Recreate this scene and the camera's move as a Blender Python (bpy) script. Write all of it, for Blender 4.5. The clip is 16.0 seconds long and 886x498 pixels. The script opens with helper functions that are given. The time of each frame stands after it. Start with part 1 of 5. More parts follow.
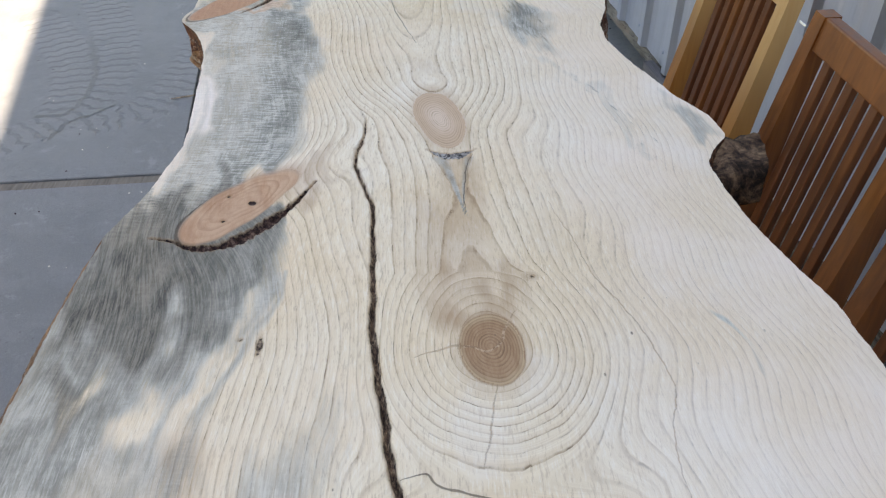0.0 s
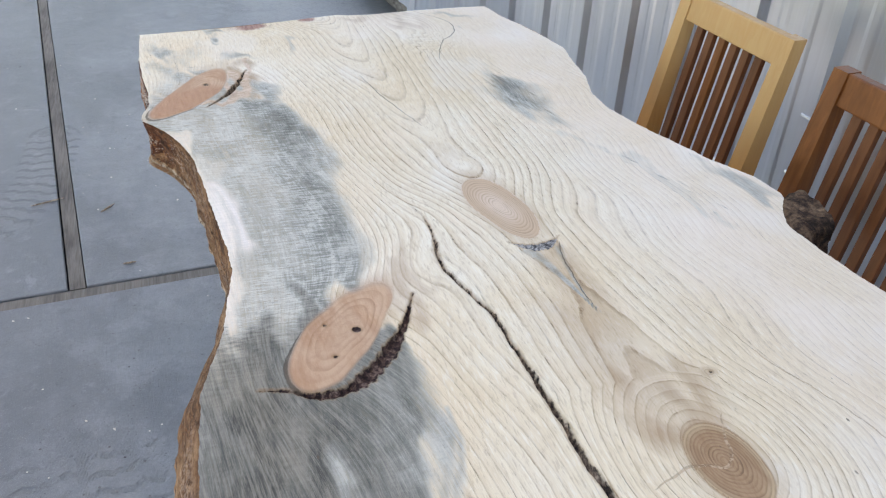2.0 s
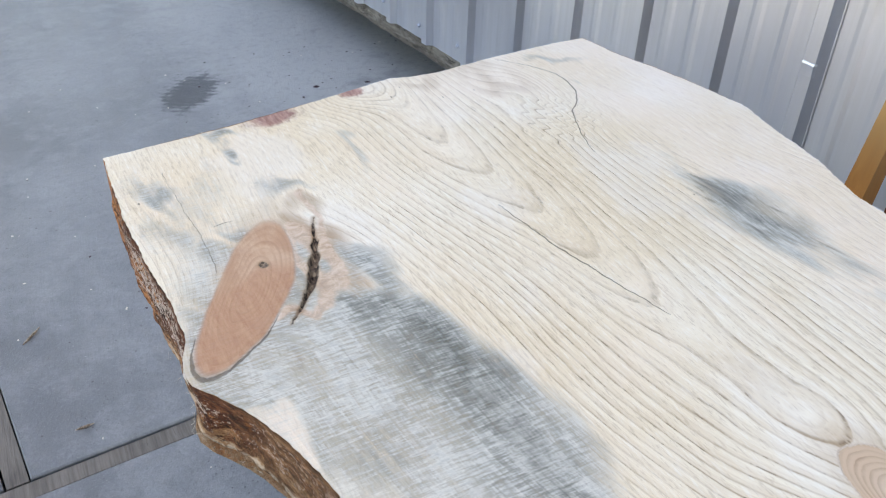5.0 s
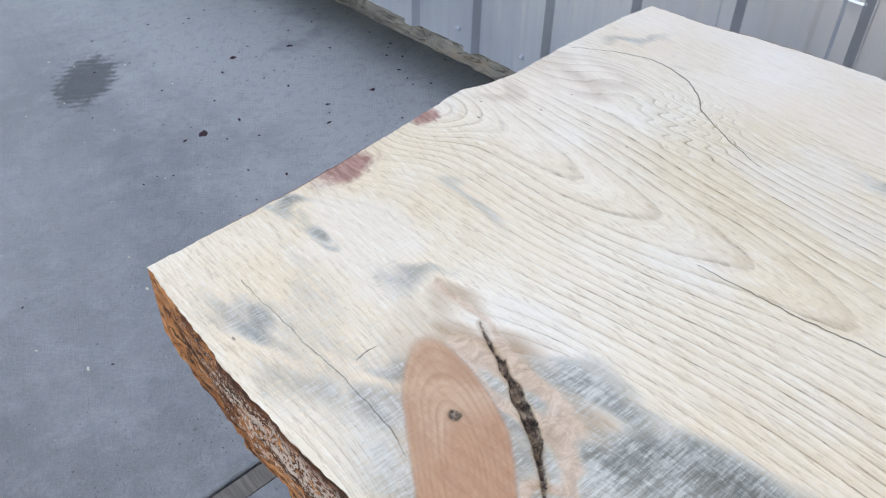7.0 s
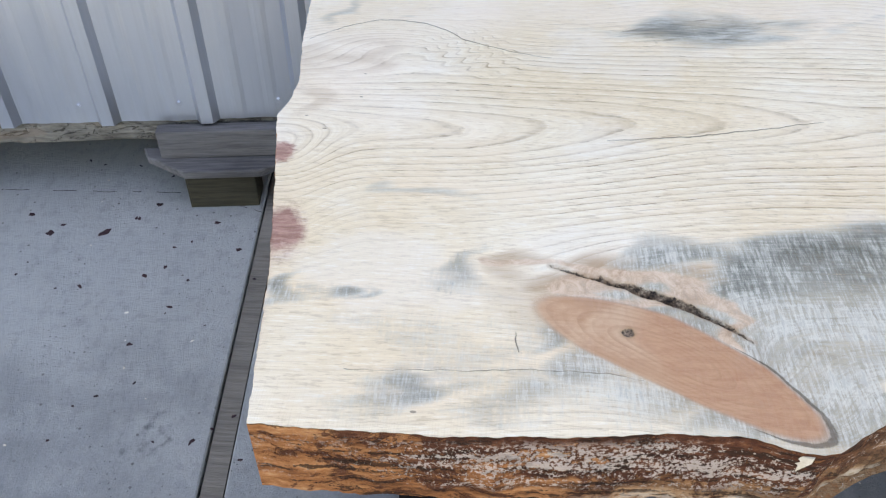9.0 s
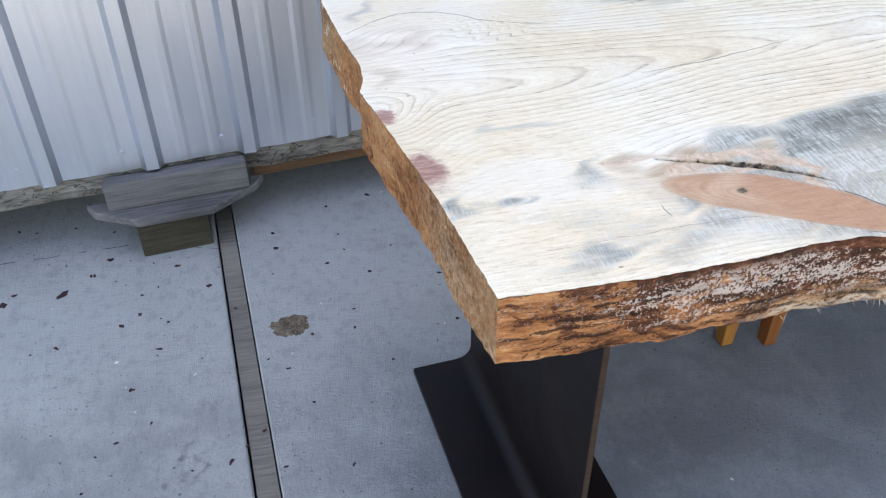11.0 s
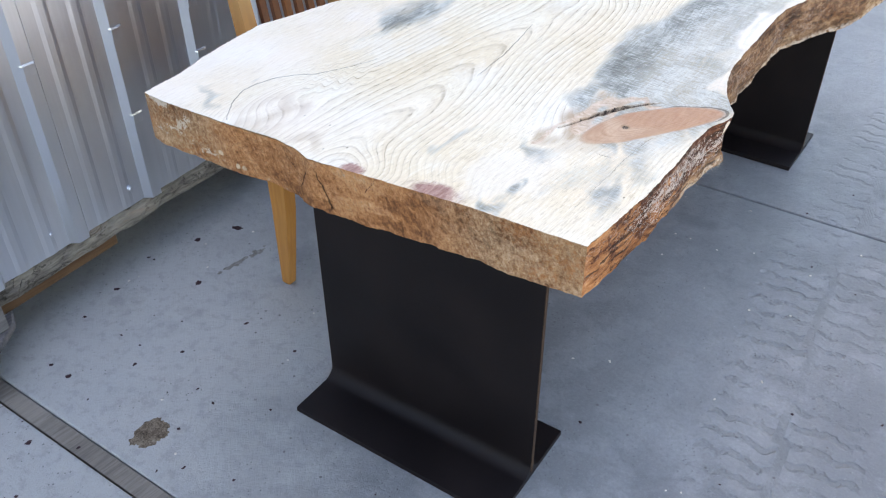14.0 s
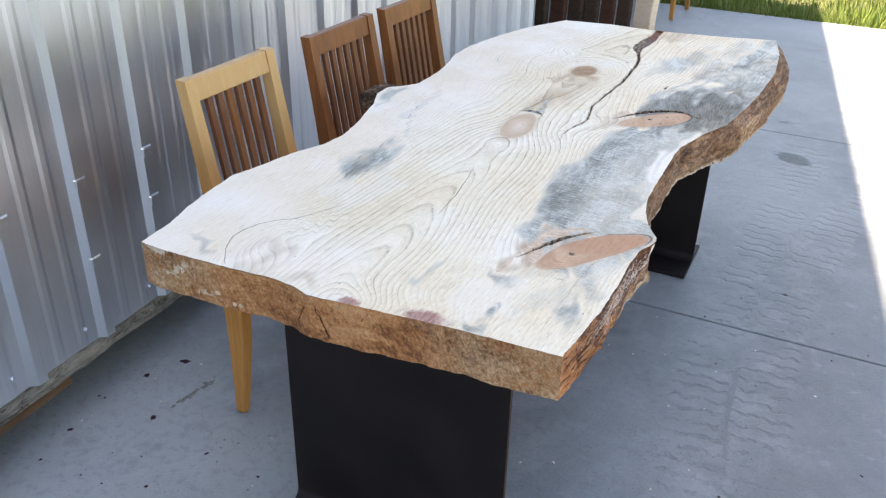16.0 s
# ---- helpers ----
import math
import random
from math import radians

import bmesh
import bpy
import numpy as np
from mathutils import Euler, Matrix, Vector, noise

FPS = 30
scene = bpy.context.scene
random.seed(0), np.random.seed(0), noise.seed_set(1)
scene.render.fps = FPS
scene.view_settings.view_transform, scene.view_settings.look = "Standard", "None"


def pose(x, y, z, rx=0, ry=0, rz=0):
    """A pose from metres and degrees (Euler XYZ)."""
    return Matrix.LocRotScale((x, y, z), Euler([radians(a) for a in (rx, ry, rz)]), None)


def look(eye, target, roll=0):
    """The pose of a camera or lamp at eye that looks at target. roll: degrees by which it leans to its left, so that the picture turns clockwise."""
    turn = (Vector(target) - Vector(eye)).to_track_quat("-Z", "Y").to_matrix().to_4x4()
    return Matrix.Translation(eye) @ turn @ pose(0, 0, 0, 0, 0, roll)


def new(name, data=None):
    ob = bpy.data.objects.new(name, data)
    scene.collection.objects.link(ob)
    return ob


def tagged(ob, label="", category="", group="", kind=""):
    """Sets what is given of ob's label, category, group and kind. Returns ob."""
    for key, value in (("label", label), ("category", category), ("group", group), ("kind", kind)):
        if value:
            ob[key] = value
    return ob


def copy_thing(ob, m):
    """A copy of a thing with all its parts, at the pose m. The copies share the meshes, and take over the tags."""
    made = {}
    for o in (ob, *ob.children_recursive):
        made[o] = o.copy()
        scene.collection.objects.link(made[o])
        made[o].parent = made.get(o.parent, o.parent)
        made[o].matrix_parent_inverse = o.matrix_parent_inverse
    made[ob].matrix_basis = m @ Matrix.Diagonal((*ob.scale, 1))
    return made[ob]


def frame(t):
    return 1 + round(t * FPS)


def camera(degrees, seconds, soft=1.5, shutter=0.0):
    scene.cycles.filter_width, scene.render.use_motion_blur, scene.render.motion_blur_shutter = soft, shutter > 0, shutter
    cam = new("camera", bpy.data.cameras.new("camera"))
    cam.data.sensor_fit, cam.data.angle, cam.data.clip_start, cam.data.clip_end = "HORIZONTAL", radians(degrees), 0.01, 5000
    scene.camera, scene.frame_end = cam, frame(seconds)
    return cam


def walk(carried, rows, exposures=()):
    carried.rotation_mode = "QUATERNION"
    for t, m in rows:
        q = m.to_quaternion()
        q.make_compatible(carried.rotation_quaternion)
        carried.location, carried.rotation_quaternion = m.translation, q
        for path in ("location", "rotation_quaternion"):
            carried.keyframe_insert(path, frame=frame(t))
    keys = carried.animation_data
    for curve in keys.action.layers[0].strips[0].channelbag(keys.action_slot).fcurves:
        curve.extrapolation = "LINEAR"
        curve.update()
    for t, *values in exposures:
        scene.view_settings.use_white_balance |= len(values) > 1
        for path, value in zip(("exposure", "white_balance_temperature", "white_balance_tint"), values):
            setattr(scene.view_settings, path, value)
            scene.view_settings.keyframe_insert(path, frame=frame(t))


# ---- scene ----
cam = camera(55.6, 16.0, soft=1.2)
PATH = [
    (0, (0.438, 0.213, 1.399), (0.505, 1.799, 0.182), 0.5),
    (0.5, (0.414, 0.254, 1.402), (0.531, 1.867, 0.225), 0.6),
    (1, (0.301, 0.295, 1.399), (0.554, 1.914, 0.252), 1.1),
    (1.5, (0.158, 0.338, 1.39), (0.633, 1.934, 0.282), 2.5),
    (2, (0.067, 0.414, 1.355), (0.616, 2.006, 0.275), 3.2),
    (2.5, (0.052, 0.572, 1.332), (0.603, 2.162, 0.252), 2.1),
    (3, (0.065, 0.67, 1.328), (0.663, 2.236, 0.237), 3.3),
    (3.5, (0.035, 0.781, 1.321), (0.707, 2.299, 0.205), 3.8),
    (4, (-0.02, 0.94, 1.31), (0.691, 2.435, 0.188), 2.5),
    (4.2, (-0.035, 0.995, 1.309), (0.696, 2.477, 0.182), 2.3),
    (6.3, (-0.107, 1.491, 1.279), (0.763, 2.753, -0.006), 1.7),
    (6.5, (-0.134, 1.522, 1.28), (0.779, 2.745, -0.011), 2.0),
    (7, (-0.151, 1.612, 1.271), (0.82, 2.77, -0.039), 1.6),
    (7.5, (-0.119, 1.735, 1.258), (0.917, 2.767, -0.107), -0.3),
    (8, (-0.123, 1.831, 1.262), (1.033, 2.633, -0.159), -0.7),
    (8.5, (-0.238, 1.964, 1.288), (1.098, 2.357, -0.148), 0.5),
    (9, (-0.373, 2.027, 1.279), (1.121, 2.129, -0.047), -0.1),
    (9.5, (-0.558, 2.056, 1.279), (1.015, 2.067, 0.043), -0.6),
    (9.7, (-0.604, 2.07, 1.291), (0.969, 2.063, 0.056), -1.1),
    (11.8, (-0.392, 2.516, 1.231), (1.05, 1.871, 0.004), -0.2),
    (12, (-0.338, 2.533, 1.229), (1.052, 1.796, -0.006), -0.5),
    (12.5, (-0.235, 2.625, 1.25), (0.948, 1.619, -0.01), -2.2),
    (13, (-0.203, 2.731, 1.285), (0.762, 1.55, -0.009), -1.8),
    (13.5, (-0.27, 2.816, 1.331), (0.666, 1.583, 0.064), -0.4),
    (14, (-0.382, 2.945, 1.379), (0.63, 1.708, 0.177), -0.5),
    (14.5, (-0.389, 3.046, 1.408), (0.666, 1.782, 0.272), -1.3),
    (15, (-0.326, 3.146, 1.436), (0.692, 1.807, 0.354), -1.4),
    (15.5, (-0.323, 3.164, 1.47), (0.619, 1.72, 0.458), 0.2),
    (16, (-0.349, 3.154, 1.491), (0.532, 1.64, 0.526), 1.3),
]
EXPOSURES = [(0.0, 2.18, 8950, 13), (0.8, 2.32, 8950, 13), (1.5, 2.42, 8900, 13), (3.5, 2.54, 8850, 13), (7.0, 2.58, 8750, 13), (9.0, 2.58, 8750, 13), (9.5, 2.78, 8400, 13),
             (12.0, 2.82, 8250, 13), (14.0, 2.90, 8200, 13), (14.5, 2.90, 8150, 13), (15.0, 2.87, 8150, 13), (15.5, 2.70, 8100, 12), (16.0, 2.66, 8100, 12)]
SUN_UP, SUN, SKY = 70.0, 4.6, 0.105

walk(cam, [(t, look(eye, target, roll)) for t, eye, target, roll in PATH],
     exposures=EXPOSURES)

# ---- world, sun ----
world = bpy.data.worlds.new("sky")
scene.world = world
world.use_nodes = True
wn = world.node_tree
sky = wn.nodes.new("ShaderNodeTexSky")
sky.sky_type, sky.sun_disc = "NISHITA", False
sky.sun_elevation, sky.sun_rotation = radians(SUN_UP), radians(90)
wn.nodes["Background"].inputs["Strength"].default_value = SKY
wn.links.new(sky.outputs[0], wn.nodes["Background"].inputs["Color"])
sun_data = bpy.data.lights.new("sun", "SUN")
sun_data.energy, sun_data.angle, sun_data.color = SUN, radians(0.53), (1.0, 0.965, 0.92)
sun = new("sun", sun_data)
sun.matrix_world = look((10 * math.cos(radians(SUN_UP)), 0, 10 * math.sin(radians(SUN_UP))), (0, 0, 0))


# ---- node helpers ----
class Mat:
    """A small builder of node materials."""

    def __init__(self, name):
        self.m = bpy.data.materials.new(name)
        self.m.use_nodes = True
        self.t = self.m.node_tree
        self.b = self.t.nodes["Principled BSDF"]
        self.obj = self.t.nodes.new("ShaderNodeTexCoord").outputs["Object"]

    def put(self, sock, v):
        if isinstance(v, bpy.types.NodeSocket):
            self.t.links.new(v, sock)
        elif v is not None:
            if sock.type == "RGBA" and isinstance(v, (int, float)):
                v = (v, v, v, 1)
            if sock.type == "RGBA" and len(v) == 3:
                v = (*v, 1)
            sock.default_value = v

    def math(self, op, a, b=None, c=None, clamp=False):
        n = self.t.nodes.new("ShaderNodeMath")
        n.operation, n.use_clamp = op, clamp
        for s, v in zip(n.inputs, (a, b, c)):
            self.put(s, v)
        return n.outputs[0]

    def mul(self, a, b): return self.math("MULTIPLY", a, b)
    def add(self, a, b): return self.math("ADD", a, b)
    def sub(self, a, b): return self.math("SUBTRACT", a, b)

    def step(self, v, lo, hi, out_lo=0.0, out_hi=1.0):
        n = self.t.nodes.new("ShaderNodeMapRange")
        n.interpolation_type = "SMOOTHSTEP"
        for s, x in zip(n.inputs, (v, lo, hi, out_lo, out_hi)):
            self.put(s, x)
        return n.outputs[0]

    def noise(self, scale, vec=None, stretch=None, detail=4.0, rough=0.55, distort=0.0, shift=None):
        vec = vec or self.obj
        if stretch or shift:
            mp = self.t.nodes.new("ShaderNodeMapping")
            self.put(mp.inputs["Vector"], vec)
            if stretch:
                mp.inputs["Scale"].default_value = stretch
            if shift:
                mp.inputs["Location"].default_value = shift
            vec = mp.outputs[0]
        n = self.t.nodes.new("ShaderNodeTexNoise")
        self.put(n.inputs["Vector"], vec)
        self.put(n.inputs["Scale"], scale)
        self.put(n.inputs["Detail"], detail)
        self.put(n.inputs["Roughness"], rough)
        self.put(n.inputs["Distortion"], distort)
        return n.outputs["Fac"]

    def voronoi(self, scale, feature="F1", out="Distance", vec=None, stretch=None, rand=1.0):
        vec = vec or self.obj
        if stretch:
            mp = self.t.nodes.new("ShaderNodeMapping")
            self.put(mp.inputs["Vector"], vec)
            mp.inputs["Scale"].default_value = stretch
            vec = mp.outputs[0]
        n = self.t.nodes.new("ShaderNodeTexVoronoi")
        n.feature = feature
        self.put(n.inputs["Vector"], vec)
        self.put(n.inputs["Scale"], scale)
        self.put(n.inputs["Randomness"], rand)
        return n.outputs[out]

    def mix(self, fac, a, b, mode="MIX"):
        n = self.t.nodes.new("ShaderNodeMix")
        n.data_type, n.blend_type = "RGBA", mode
        self.put(n.inputs[0], fac)
        self.put(n.inputs[6], a)
        self.put(n.inputs[7], b)
        return n.outputs[2]

    def ramp(self, fac, *stops):
        n = self.t.nodes.new("ShaderNodeValToRGB")
        e = n.color_ramp.elements
        while len(e) < len(stops):
            e.new(0.5)
        for k, (p, c) in zip(e, stops):
            k.position, k.color = p, (*c, 1) if len(c) == 3 else c
        self.put(n.inputs[0], fac)
        return n.outputs[0]

    def xyz(self, vec=None):
        n = self.t.nodes.new("ShaderNodeSeparateXYZ")
        self.put(n.inputs[0], vec or self.obj)
        return n.outputs

    def attr(self, name):
        n = self.t.nodes.new("ShaderNodeAttribute")
        n.attribute_name = name
        s = self.t.nodes.new("ShaderNodeSeparateColor")
        self.t.links.new(n.outputs["Color"], s.inputs[0])
        return s.outputs[0], s.outputs[1], s.outputs[2], n.outputs["Alpha"]

    def random(self):
        return self.t.nodes.new("ShaderNodeObjectInfo").outputs["Random"]

    def bump(self, height, dist=0.002, strength=1.0, below=None):
        n = self.t.nodes.new("ShaderNodeBump")
        self.put(n.inputs["Height"], height)
        n.inputs["Distance"].default_value, n.inputs["Strength"].default_value = dist, strength
        if below is not None:
            self.put(n.inputs["Normal"], below)
        return n.outputs[0]

    def done(self, color=None, rough=None, metal=None, normal=None, spec=None):
        self.put(self.b.inputs["Base Color"], color)
        self.put(self.b.inputs["Roughness"], rough)
        self.put(self.b.inputs["Metallic"], metal)
        self.put(self.b.inputs["Normal"], normal)
        self.put(self.b.inputs["Specular IOR Level"], spec)
        return self.m


# ---- materials ----
def slab_wood():
    m = Mat("pale_pine_slab")
    ring, blue, pink, red = m.attr("grain")
    brown, saw_at, blotch, kn = m.attr("marks")
    gap, thin, purple, half = m.attr("splits")
    calm, warm, warm_half, torn = m.attr("mood")
    # ring lines: a thin late-wood line with a soft flank
    wob = m.noise(8.0, stretch=(2.0, 0.8, 1), detail=3, rough=0.5)
    fine = m.noise(70.0, stretch=(1.6, 0.5, 1), detail=3)
    r = m.add(m.add(ring, m.mul(m.sub(wob, 0.5), 0.8)), m.mul(m.sub(fine, 0.5), 0.20))
    fr = m.math("FRACT", r)
    flank = m.step(fr, 0.15, 0.90)
    line = m.mul(m.step(fr, 0.76, 0.93), m.step(fr, 0.955, 1.0, 1.0, 0.0))
    which = m.noise(3.2, stretch=(1, 0.5, 1), detail=3)
    px_, py, _ = m.xyz()
    cmb = m.t.nodes.new("ShaderNodeCombineXYZ")
    m.put(cmb.inputs[0], ring)
    m.put(cmb.inputs[1], m.mul(py, 10.0))
    flow = cmb.outputs[0]                                  # coordinates that run along the grain
    wn_ = m.t.nodes.new("ShaderNodeTexWhiteNoise")
    wn_.noise_dimensions = "1D"
    m.put(wn_.inputs["W"], m.math("FLOOR", r))
    vary = wn_.outputs["Value"]
    strong = m.step(m.add(m.mul(vary, 0.45), m.mul(which, 0.9)), 0.35, 0.95, 0.38, 1.0)
    strong = m.mul(strong, m.mul(m.math("SUBTRACT", 1.0, m.mul(pink, 0.16), clamp=True), m.math("SUBTRACT", 1.0, m.mul(calm, 0.74), clamp=True)))
    broken = m.step(m.noise(30.0, stretch=(1.0, 0.6, 1), detail=5, rough=0.75), 0.42, 0.64, 0.35, 1.0)
    dash = m.step(m.noise(55.0, stretch=(1.2, 0.5, 1), detail=4, rough=0.75, shift=(4, 1, 0)), 0.53, 0.63)
    streak = m.noise(1.6, vec=flow, stretch=(1.0, 0.5, 1), detail=6, rough=0.68)
    fibre = m.noise(9.0, vec=flow, stretch=(1.0, 0.25, 1), detail=3, rough=0.6)
    cloud = m.noise(3.2, detail=5, rough=0.6)
    base = m.mix(m.step(cloud, 0.36, 0.64), (0.825, 0.682, 0.485), (0.885, 0.793, 0.635))
    base = m.mix(m.mul(m.step(streak, 0.3, 0.75), 0.26), base, (0.60, 0.46, 0.30))
    base = m.mix(m.mul(m.step(fibre, 0.35, 0.7), 0.26), base, (0.56, 0.43, 0.30))
    pores = m.noise(240.0, stretch=(1.6, 0.22, 1), detail=3, rough=0.7)
    base = m.mix(m.step(pores, 0.54, 0.66, 0.0, 0.42), base, (0.46, 0.34, 0.23))
    base = m.mix(m.step(pores, 0.46, 0.34, 0.0, 0.35), base, (0.90, 0.86, 0.79))
    glow = m.noise(6.5, stretch=(1.2, 0.7, 1), detail=4, shift=(6, 6, 0))
    base = m.mix(m.step(glow, 0.52, 0.68, 0.0, 0.35), base, (0.86, 0.70, 0.53))
    base = m.mix(m.step(glow, 0.46, 0.34, 0.0, 0.30), base, (0.84, 0.80, 0.74))
    base = m.mix(m.mul(m.mul(flank, strong), 0.36), base, (0.62, 0.45, 0.27))
    base = m.mix(m.mul(m.mul(line, broken), m.mul(strong, 0.70)), base, (0.29, 0.185, 0.105))
    base = m.mix(m.mul(m.mul(m.step(fr, 0.84, 0.94), m.step(fr, 0.965, 1.0, 1.0, 0.0)), m.mul(m.mul(dash, strong), m.sub(0.78, m.mul(calm, 0.5)))), base, (0.14, 0.09, 0.052))
    fr2 = m.math("FRACT", m.add(m.mul(r, 2.0), m.mul(which, 1.5)))
    base = m.mix(m.mul(m.mul(m.step(fr2, 0.70, 0.9), m.step(fr2, 0.93, 1.0, 1.0, 0.0)), m.mul(broken, m.step(which, 0.4, 0.6, 0.0, 0.30))), base, (0.52, 0.38, 0.245))
    # pale pinkish sapwood
    base = m.mix(m.mul(m.math("MULTIPLY", pink, 0.74, clamp=True), m.step(cloud, 0.3, 0.7, 0.35, 1.0)), base, m.mix(m.step(which, 0.4, 0.6), (0.87, 0.725, 0.615), (0.90, 0.815, 0.735)))
    base = m.mix(m.step(pink, 1.15, 2.0, 0.0, 0.85), base, (0.83, 0.80, 0.79))     # bleached sapwood rim
    # warm brown clouds round the knots
    base = m.mix(m.mul(brown, m.mul(m.step(m.noise(16.0, stretch=(1.6, 0.9, 1), detail=5, distort=0.5), 0.3, 0.7, 0.75, 1.0), m.step(fr, 0.1, 0.9, 0.86, 1.0))), base, (0.36, 0.215, 0.115))
    # blue stain in clouds and streaks, with cross-wise saw marks
    s1 = m.noise(8.5, stretch=(1.7, 0.8, 1), detail=7, rough=0.62, distort=0.9)
    s2 = m.noise(200.0, stretch=(0.24, 1.2, 1), detail=4, rough=0.7)
    s3 = m.noise(60.0, stretch=(2.2, 0.45, 1), detail=7, rough=0.8, distort=0.5)
    s4 = m.noise(1.1, vec=flow, stretch=(1.0, 0.40, 1), detail=8, rough=0.76, distort=0.2)
    s5 = m.noise(5.0, stretch=(1.3, 0.8, 1), detail=3, shift=(9, 2, 0))
    br = m.noise(3.4, vec=flow, stretch=(1.0, 0.42, 1), detail=7, rough=0.78, distort=0.3)
    s6 = m.noise(420.0, stretch=(0.10, 1.0, 1), detail=3, rough=0.7, shift=(3, 6, 0))
    cross = m.mul(m.add(m.sub(s2, 0.5), m.mul(m.sub(s6, 0.5), 0.8)), saw_at)
    soft_ = m.sub(1.0, m.mul(saw_at, 0.28))                # less cloud where the strokes are
    sv = m.add(m.mul(m.add(m.add(m.mul(m.sub(s1, 0.5), 0.50), m.mul(m.sub(br, 0.5), 0.5)), m.add(m.mul(m.sub(s4, 0.5), 1.1), m.mul(m.sub(s3, 0.5), 0.6))), soft_), m.mul(cross, 0.55))
    bl = m.mul(m.step(m.add(blue, sv), 0.15, 0.95), m.step(s5, 0.34, 0.46, 0.62, 1.0))
    tone = m.add(m.mul(m.add(m.add(m.mul(m.sub(br, 0.5), 0.42), m.mul(m.sub(s1, 0.5), 0.58)), m.add(m.mul(m.sub(s3, 0.5), 0.34), m.mul(m.sub(s4, 0.5), 0.30))), soft_), m.add(0.545, m.mul(cross, 0.46)))
    hatch = m.step(s2, 0.50, 0.64)
    bcol = m.ramp(tone, (0.40, (0.075, 0.080, 0.072)), (0.475, (0.170, 0.180, 0.160)), (0.54, (0.325, 0.318, 0.280)), (0.63, (0.60, 0.585, 0.52)))
    bcol = m.mix(m.mul(hatch, m.mul(saw_at, 0.30)), bcol, (0.15, 0.158, 0.15))
    base = m.mix(m.mul(m.math("MULTIPLY", bl, m.step(blue, 0.02, 0.35), clamp=True), 0.93), base, bcol)
    # dark weather stain over it
    dk = m.step(m.add(blotch, m.add(m.mul(sv, 1.0), m.mul(m.mul(m.sub(s2, 0.5), m.add(saw_at, 0.2)), 0.8))), 0.30, 1.05)
    base = m.mix(m.mul(m.mul(dk, m.step(blotch, 0.02, 0.3)), 0.88), base, m.mix(m.step(m.add(m.mul(br, 0.6), m.mul(s3, 0.4)), 0.40, 0.60), (0.044, 0.041, 0.034), (0.215, 0.192, 0.152)))
    # knots: tan heart wood, red branch wood
    kfr = m.math("FRACT", m.add(ring, m.add(m.mul(m.sub(wob, 0.5), 1.3), m.mul(m.sub(s3, 0.5), 0.5))))
    kwn = m.t.nodes.new("ShaderNodeTexWhiteNoise")
    kwn.noise_dimensions = "1D"
    m.put(kwn.inputs["W"], m.math("FLOOR", m.add(ring, m.add(m.mul(m.sub(wob, 0.5), 1.3), m.mul(m.sub(s3, 0.5), 0.5)))))
    kring = m.mul(m.mul(m.step(kfr, 0.30, 0.85), m.step(kfr, 0.92, 1.0, 1.0, 0.0)), m.mul(m.add(m.mul(kwn.outputs["Value"], 0.75), 0.25), m.step(m.noise(38.0, detail=4, rough=0.7, shift=(8, 1, 0)), 0.36, 0.58, 0.45, 1.0)))
    deep = m.step(kn, 0.0, 0.04)
    rad = m.math("MULTIPLY", m.sub(ring, 40.0), 1 / 14.0, clamp=True)
    pale2 = m.mix(m.step(m.add(rad, m.mul(m.sub(s1, 0.5), 0.5)), 0.10, 0.75), (0.73, 0.575, 0.45), (0.60, 0.42, 0.285))
    dark2 = m.mix(m.step(m.add(rad, m.mul(m.sub(s1, 0.5), 0.4)), 0.58, 0.78), m.mix(m.step(s3, 0.35, 0.65), (0.42, 0.255, 0.145), (0.33, 0.185, 0.098)), (0.52, 0.37, 0.225))
    tan = m.mix(deep, pale2, dark2)
    tan = m.mix(m.mul(kring, m.mix(deep, (0.7, 0.7, 0.7), (0.72, 0.72, 0.72))), tan, m.mix(deep, (0.34, 0.22, 0.135), (0.13, 0.065, 0.03)))
    base = m.mix(m.step(m.math("ABSOLUTE", kn), 0.05, 0.9, 0.0, 0.93), base, tan)
    redc = m.mix(m.step(m.add(s1, m.mul(m.sub(s3, 0.5), 0.6)), 0.36, 0.62), (0.60, 0.385, 0.25), (0.49, 0.27, 0.155))
    lower = m.mul(m.step(m.add(py, m.mul(m.sub(s1, 0.5), 0.10)), 1.895, 1.87), m.step(py, 1.70, 1.75))
    redc = m.mix(m.mul(lower, 0.8), redc, m.mix(m.step(s3, 0.35, 0.65), (0.53, 0.285, 0.16), (0.43, 0.195, 0.105)))
    redc = m.mix(m.mul(kring, 0.46), redc, (0.34, 0.16, 0.08))
    redc = m.mix(m.step(m.noise(70.0, stretch=(1.0, 1.0, 1), detail=5, rough=0.7), 0.52, 0.68, 0.0, 0.35), redc, (0.44, 0.24, 0.15))
    redc = m.mix(m.mul(m.step(red, 1.0, 0.55), 0.35), redc, (0.36, 0.20, 0.13))
    base = m.mix(m.math("MULTIPLY", red, 0.92, clamp=True), base, redc)
    tn0 = m.noise(38.0, detail=5, rough=0.7, distort=0.8, shift=(1, 4, 0))
    pv = m.step(m.add(purple, m.add(m.mul(m.sub(s3, 0.5), 0.8), m.mul(m.sub(tn0, 0.5), 1.0))), 0.25, 0.75)
    base = m.mix(m.mul(m.mul(pv, m.step(purple, 0.0, 0.3)), 0.85), base, m.mix(m.step(s3, 0.38, 0.62), (0.44, 0.225, 0.185), (0.23, 0.082, 0.072)))
    # torn fibres beside the knots
    tn = m.noise(45.0, stretch=(1.0, 1.0, 1), detail=6, rough=0.75, distort=1.2)
